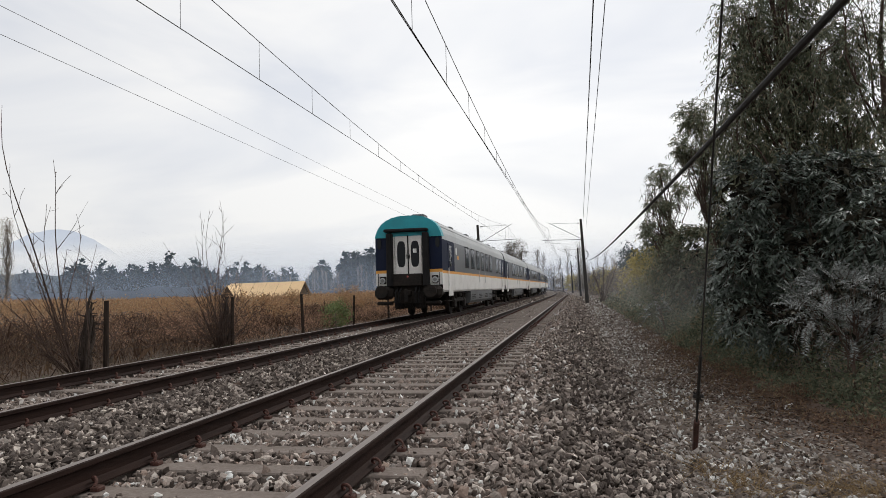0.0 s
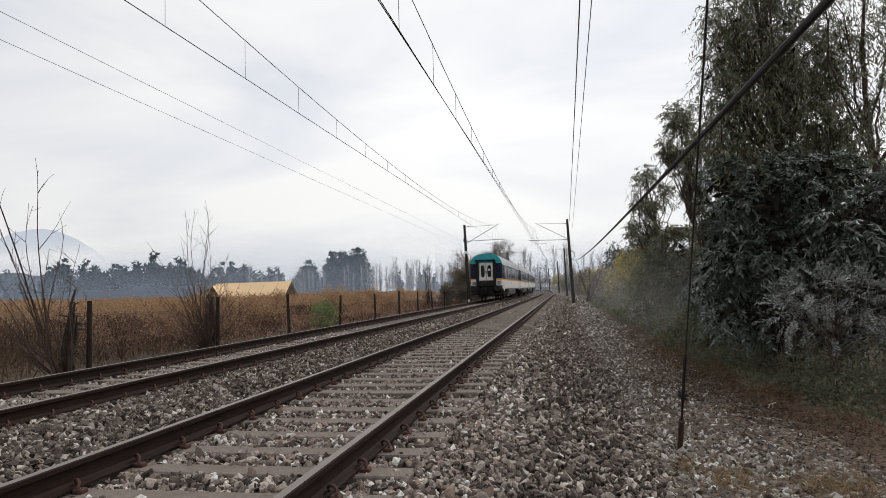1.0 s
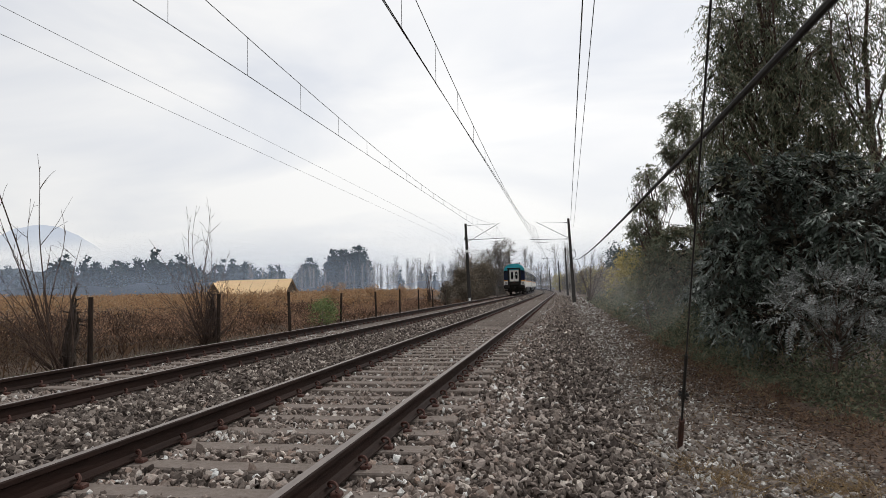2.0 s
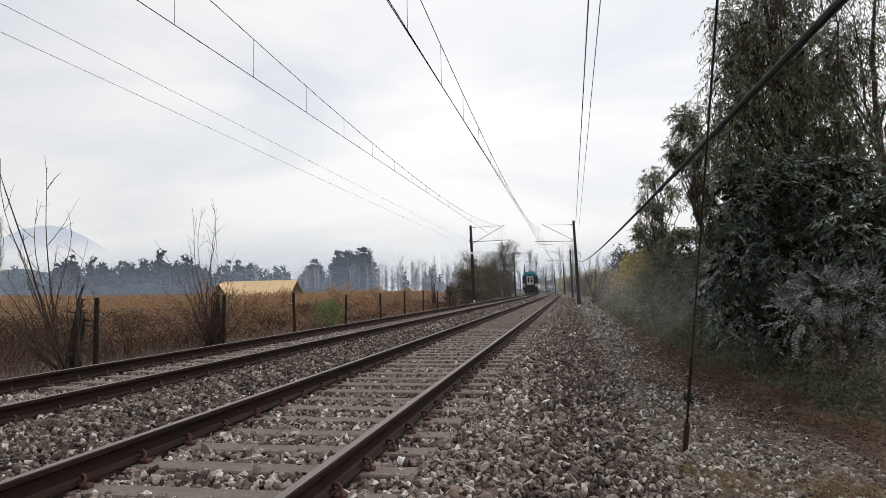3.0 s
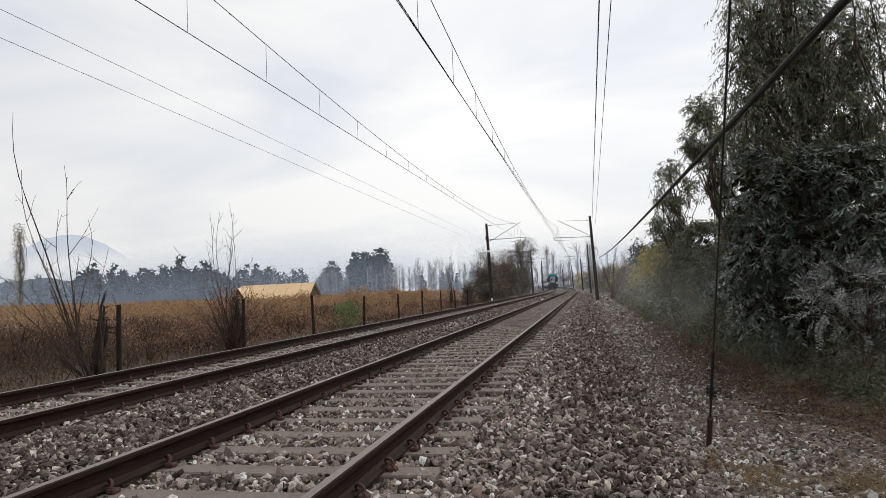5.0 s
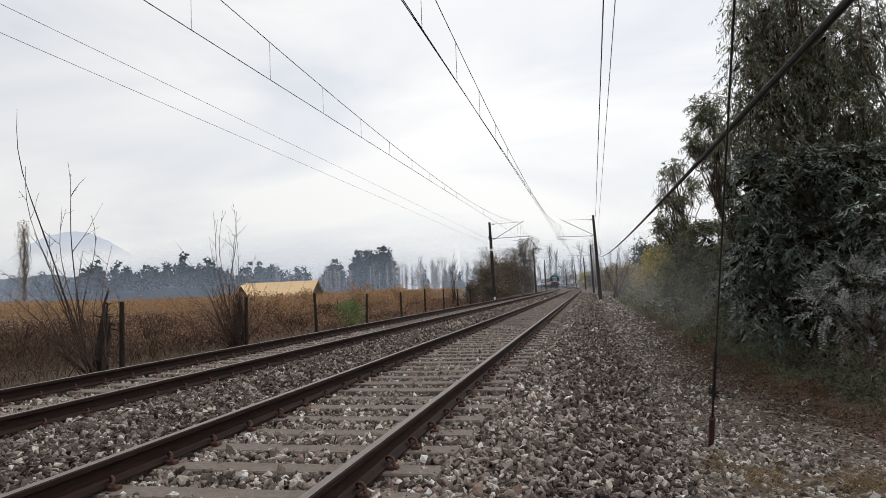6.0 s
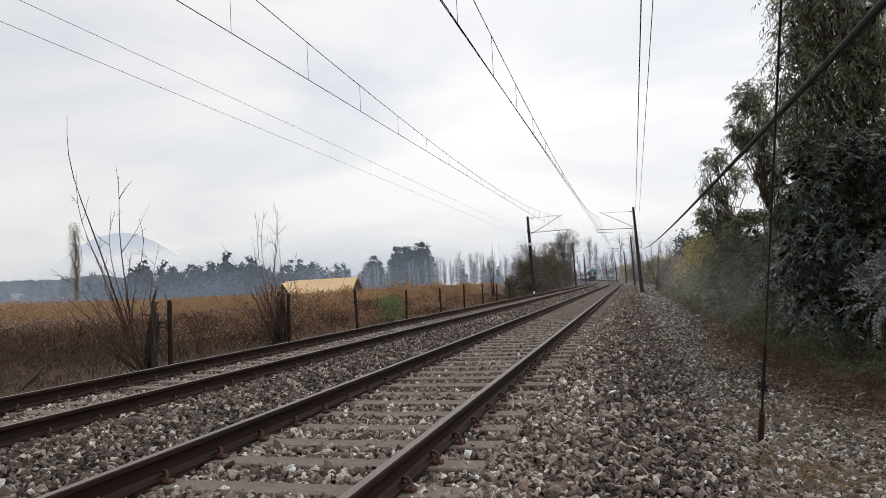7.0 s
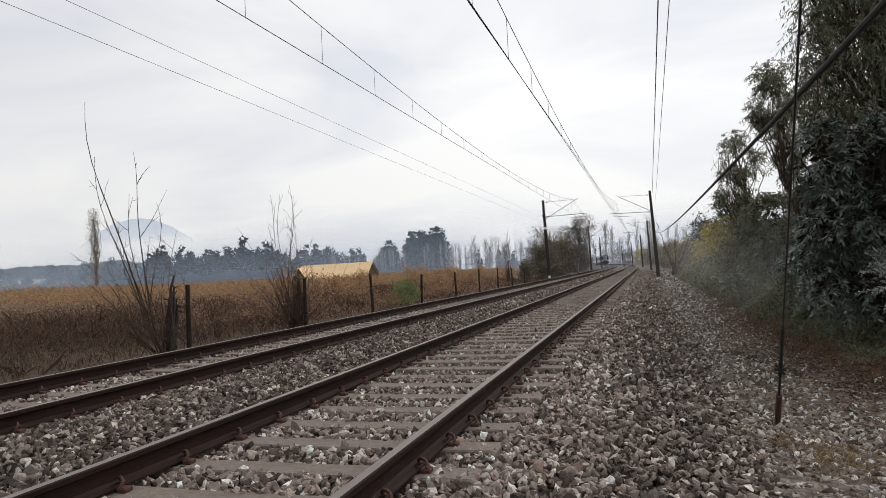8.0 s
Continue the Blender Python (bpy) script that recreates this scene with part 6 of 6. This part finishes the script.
def build_undergrowth():
    rng = np.random.default_rng(77)
    n = 52000
    y = 7.5 + rng.gamma(1.3, 11, n)
    y = y[y < 85]
    x = np.interp(y, EDGE_Y, EDGE_X) - 0.25 + 0.45 * np.array([noise.noise((q * 0.8, 3, 8)) for q in y]) + rng.gamma(1.5, 0.55, len(y))
    c = np.array([noise.noise((a * 1.1, b * 0.6, 4)) for a, b in zip(x, y)])
    inward = np.clip((x - np.interp(y, EDGE_Y, EDGE_X) + 0.2) * 0.95, 0.05, 1.4)
    z = -0.52 + rng.uniform(0, 1, len(y)) ** 1.2 * inward * (0.85 + 0.9 * c).clip(0.2, 2)
    p = np.stack([x, y, z], 1)
    v, f = leaf_cards(rng, p, 0.085, 0.035, 0.1)
    k = np.clip(np.linalg.norm(p, axis=1) / 16, 0.8, 3)
    v = ((v.reshape(-1, 4, 3) - p[:, None]) * k[:, None, None] + p[:, None]).reshape(-1, 3)
    tagged(fast_mesh("undergrowth", v, f, M_UNDER_LEAF), "low dark undergrowth of green and reddish weeds", "undergrowth", kind="stuff")
    n = 17000
    y = 6.5 + rng.gamma(1.3, 8, n)
    x = np.interp(y, EDGE_Y, EDGE_X) - 0.15 + rng.normal(size=n) * 0.38
    c = np.clip(np.array([noise.noise((a * 1.6, b * 0.9, 14)) for a, b in zip(x, y)]) + 0.15, 0, 1)
    p = np.stack([x, y, -0.52 + rng.uniform(0, 1, n) * 0.55 * c], 1)
    v, f = leaf_cards(rng, p, 0.06, 0.014, 0.0, 0.6)
    tagged(fast_mesh("withered_weeds", v, f, M_RUSSET), "reddish-brown withered weeds at the path's edge", "weeds", kind="stuff")
    # dry stalks and straw by the path
    n = 2300
    x = np.concatenate([rng.normal(1.2, 0.13, 330), rng.normal(0.95, 0.12, 150), rng.normal(2.05, 0.2, 520), rng.uniform(1.0, 3.6, 1300)])
    y = np.concatenate([rng.normal(5.7, 0.2, 330), rng.normal(6.2, 0.25, 150), rng.normal(5.6, 0.2, 520), rng.uniform(4.5, 14, 1300)])
    p = np.stack([x, y, np.full(n, -0.535)], 1)
    h = rng.uniform(0.03, 0.16, n) * np.where(rng.uniform(0, 1, n) < 0.08, 2.2, 1)
    a = np.stack([rng.normal(size=n) * 0.9, rng.normal(size=n) * 0.9, rng.uniform(0.1, 1.1, n)], 1) * h[:, None]
    s = unit(np.cross(a, rng.normal(size=(n, 3)))) * 0.0028
    v = np.stack([p - s, p + s, p + a * 0.6 + s * 0.8, p + a], 1).reshape(-1, 3)
    tagged(fast_mesh("dry_straw", v, np.arange(4 * n).reshape(-1, 4), M_STRAW), "straw-coloured dry grass on the gravel path", "grass", kind="stuff")
    # dead sticks
    for i in range(44):
        y = 5.5 + rng.gamma(1.6, 3.2)
        x = np.interp(y, EDGE_Y, EDGE_X) - 0.15 + rng.normal() * 0.5
        a, L, b = rng.uniform(0, math.pi), rng.uniform(0.2, 0.75), Build()
        pts = woody(b, rng, (0, 0, 0.0), (L * math.cos(a), L * math.sin(a), rng.uniform(0, 0.04)), 0.009, 0.003, 0.05, 6, 5)
        if L > 0.4:
            woody(b, rng, pts[3], pts[3] + np.array((0.2 * math.cos(a + 0.7), 0.2 * math.sin(a + 0.7), 0.03)), 0.005, 0.002, 0.05, 4, 4)
        stick = tagged(b.done("dead_stick", M_STUMP), "thin dark dead stick lying on the gravel path", "stick", "dead sticks")
        stick.location = (x, y, -0.515 + 0.03 * max(0, x - 2.2))
    # fallen leaves and twigs
    n = 24000
    y = 4.5 + rng.gamma(1.5, 6, n)
    x = np.interp(y, EDGE_Y, EDGE_X) - 0.35 + rng.normal(size=n) * 0.65
    p = np.stack([x, y, np.maximum(np.interp(x, BED_X, BED_Z), -0.53 + 0.02 * np.clip(x - 2.2, 0, 3)) + 0.03 + rng.uniform(0, 0.02, n)], 1)
    a = unit(np.stack([rng.normal(size=n), rng.normal(size=n), rng.normal(size=n) * 0.15], 1)) * rng.uniform(0.02, 0.07, n)[:, None]
    s = unit(np.cross(a, np.array([[0, 0, 1.0]]) + rng.normal(size=(n, 3)) * 0.5)) * 0.010
    v = np.stack([p, p + a * 0.5 + s, p + a, p + a * 0.5 - s], 1).reshape(-1, 3)
    tagged(fast_mesh("leaf_litter", v, np.arange(4 * n).reshape(-1, 4), M_LITTER_LEAF), "brown fallen leaves along the path", "leaf litter", kind="stuff")


M_RUSSET = islands("russet_weed", (0.0, (0.0741, 0.0445, 0.0326)), (0.5, (0.142, 0.0889, 0.0623)), (0.9, (0.198, 0.134, 0.0815)), (1.0, (0.234, 0.208, 0.119)), rough=0.9, through=0.2, amount=0.2)
M_LITTER_LEAF = islands("fallen_leaf", (0.0, (0.0392, 0.0252, 0.0196)), (0.6, (0.0868, 0.0546, 0.0378)), (1.0, (0.168, 0.105, 0.0672)), rough=0.85, amount=0.2)
build_right()
build_undergrowth()

# ---- loose stones ----
def stone_shapes(rng, count, subdivided):
    bm = bmesh.new()
    bmesh.ops.create_icosphere(bm, subdivisions=1, radius=1.0)
    ico_v = np.array([v.co[:] for v in bm.verts])
    ico_f = np.array([[q.index for q in f.verts] for f in bm.faces])
    bm.free()
    oct_v = np.array([(1, 0, 0), (-1, 0, 0), (0, 1, 0), (0, -1, 0), (0, 0, 1), (0, 0, -1)], float)
    oct_f = np.array([(0, 2, 4), (2, 1, 4), (1, 3, 4), (3, 0, 4), (2, 0, 5), (1, 2, 5), (3, 1, 5), (0, 3, 5)])
    v, f = (ico_v, ico_f) if subdivided else (oct_v, oct_f)
    out = []
    for _ in range(count):
        w = v * rng.uniform(0.72, 1.2, (len(v), 1))
        # crushed faces: cut the shape by random planes
        for _ in range(6):
            d = unit(rng.normal(size=(1, 3)))[0]
            h = w @ d
            lim = rng.uniform(0.32, 0.62)
            w = w - np.outer(np.maximum(h - lim, 0), d)
        out.append(w * np.array([1.15, rng.uniform(0.65, 0.95), rng.uniform(0.38, 0.66)]))
    return out, f


def scatter(name, label, mat, rng, u, s, size, sink, subdivided=True, rise=0.0):
    n = len(u)
    shapes, f = stone_shapes(rng, 24, subdivided)
    sh = np.stack(shapes)[rng.integers(0, 24, n)]
    q = unit(rng.normal(size=(n, 4)) * np.array((1.0, 0.7, 0.7, 1.0)))
    w, x, y, z = q.T
    R = np.stack([1 - 2 * (y * y + z * z), 2 * (x * y - z * w), 2 * (x * z + y * w), 2 * (x * y + z * w), 1 - 2 * (x * x + z * z), 2 * (y * z - x * w),
                  2 * (x * z - y * w), 2 * (y * z + x * w), 1 - 2 * (x * x + y * y)], 1).reshape(-1, 3, 3)
    k = size * np.exp(rng.normal(size=n) * 0.36)
    px, py = u - bend_of(s), s
    pz = np.where(u > 2, np.maximum(bed_z(u), -0.545), bed_z(u)) - sink * k + rng.uniform(0, 1, n) * rise
    v = np.einsum("nij,nkj->nki", R, sh * k[:, None, None]) + np.stack([px, py, pz], 1)[:, None]
    m = sh.shape[1]
    faces = (np.arange(n)[:, None, None] * m + f[None]).reshape(-1, 3)
    tagged(fast_mesh(name, v.reshape(-1, 3), faces, mat), label, "ballast stones", kind="stuff")


def off_sleepers(u, s, keep):
    """False where a sleeper's top shows, for the two tracks."""
    i = (s - 0.35) / 0.605
    on = np.abs(i - np.round(i)) * 0.605 < np.where(s < 9, 0.082, 0.07)
    near = (np.abs(u - NEAR) < 1.34) | (np.abs(u - FAR) < 1.34)
    heaped = ((u > -5.55) & (u < -3.4)) | ((u > -1.42) & (u < -0.9))
    rails = np.zeros(len(u), bool)
    for c in (NEAR, FAR):
        for side in (-1, 1):
            rails |= np.abs(u - c - side * GAUGE / 2) < 0.07
    return ~(on & near & ~(heaped & (keep < 0.72)) & ~((s > 6.5) & (keep > 0.82))) & ~rails


def build_stones():
    rng = np.random.default_rng(9)

    def spread(s0, s1, u0, u1, density):
        n = int(density * (s1 - s0) * (u1 - u0))
        return rng.uniform(u0, u1, n), rng.uniform(s0, s1, n)

    def seen(u, s):
        return (u > -1.3 * s - 0.8) & (u < 0.46 * s + 0.5)

    for s0, s1, dens, size, sub in ((-4.0, 1.5, 60, 0.06, False), (1.5, 7.6, 600, 0.041, True), (7.6, 20.0, 310, 0.053, False), (20.0, 48.0, 90, 0.084, False), (48.0, 100.0, 20, 0.15, False)):
        u, s = spread(s0, s1, -9.3, -0.4, dens)
        ok = (seen(u, s) | (s < 1.5)) & off_sleepers(u, s, rng.uniform(0, 1, len(u)))
        u, s = u[ok], s[ok]
        brown = rng.uniform(0, 1, len(u)) < np.clip(0.75 - 0.8 * ((u > -5.6) & (u < -3.4)), 0.05, 1)
        for mat, pick, tone in ((M_STONE, brown, "brown-grey"), (M_STONE_DARK, ~brown, "dark grey")):
            scatter("ballast_stones", tone + " crushed ballast stones between the sleepers", mat, rng, u[pick], s[pick], size, 0.6, sub, 0.046 if s0 < 19 else 0.02)
        u, s = spread(s0, s1, -0.6, 0.75, dens * 1.1)
        ok = seen(u, s) | (s < 1.5)
        u, s = u[ok], s[ok]
        # mostly dark stones: also puts the turned-away slope's shade into their colour
        dark = rng.uniform(0, 1, len(u)) < np.clip(0.85 + 0.4 * u, 0.65, 0.97)
        for mat, pick, tone in ((M_STONE, ~dark, "brown-grey"), (M_STONE_DARK, dark, "dark grey")):
            scatter("ballast_stones", tone + " crushed stones on the ballast slope", mat, rng, u[pick], s[pick], size * 1.0, 0.6, sub, 0.075 if s0 < 19 else 0.03)
        u, s = spread(s0, s1, 0.6, 3.9, dens * (0.9 if s0 > 7 else 0.85))
        ok = (seen(u, s) | (s < 1.5)) & (u < np.interp(s, EDGE_Y, EDGE_X) + 0.1) & (rng.uniform(0, 1, len(u)) < np.clip(1.45 - 0.30 * u, 0.2, 1))
        scatter("path_stones", "pale flat stones pressed into the gravel path", M_PATH_STONE, rng, u[ok], s[ok], size * 0.72, 0.15, sub, 0.02)
    # gravel beyond the far rail
    u, s = spread(8, 40, -10.2, -9.2, 60)
    scatter("path_stones", "grey stones along the far edge", M_STONE_DARK, rng, u, s, 0.05, 0.1, False)


build_stones()


def motions():
    for i, car in enumerate(COACHES):
        rows = []
        for k in range(33):
            t = k * 0.25
            tail = 25.35 + 30.9 * t + i * COACH_STEP
            x0, y0, _ = along(FAR, tail + 3.2)
            x1, y1, _ = along(FAR, tail + COACH_STEP - 3.5)
            a = math.atan2(-(x1 - x0), y1 - y0)
            rows.append((t, pose(x0 + 3.2 * math.sin(a), y0 - 3.2 * math.cos(a), 0, 0, 0, math.degrees(a))))
        walk(car, rows)


motions()
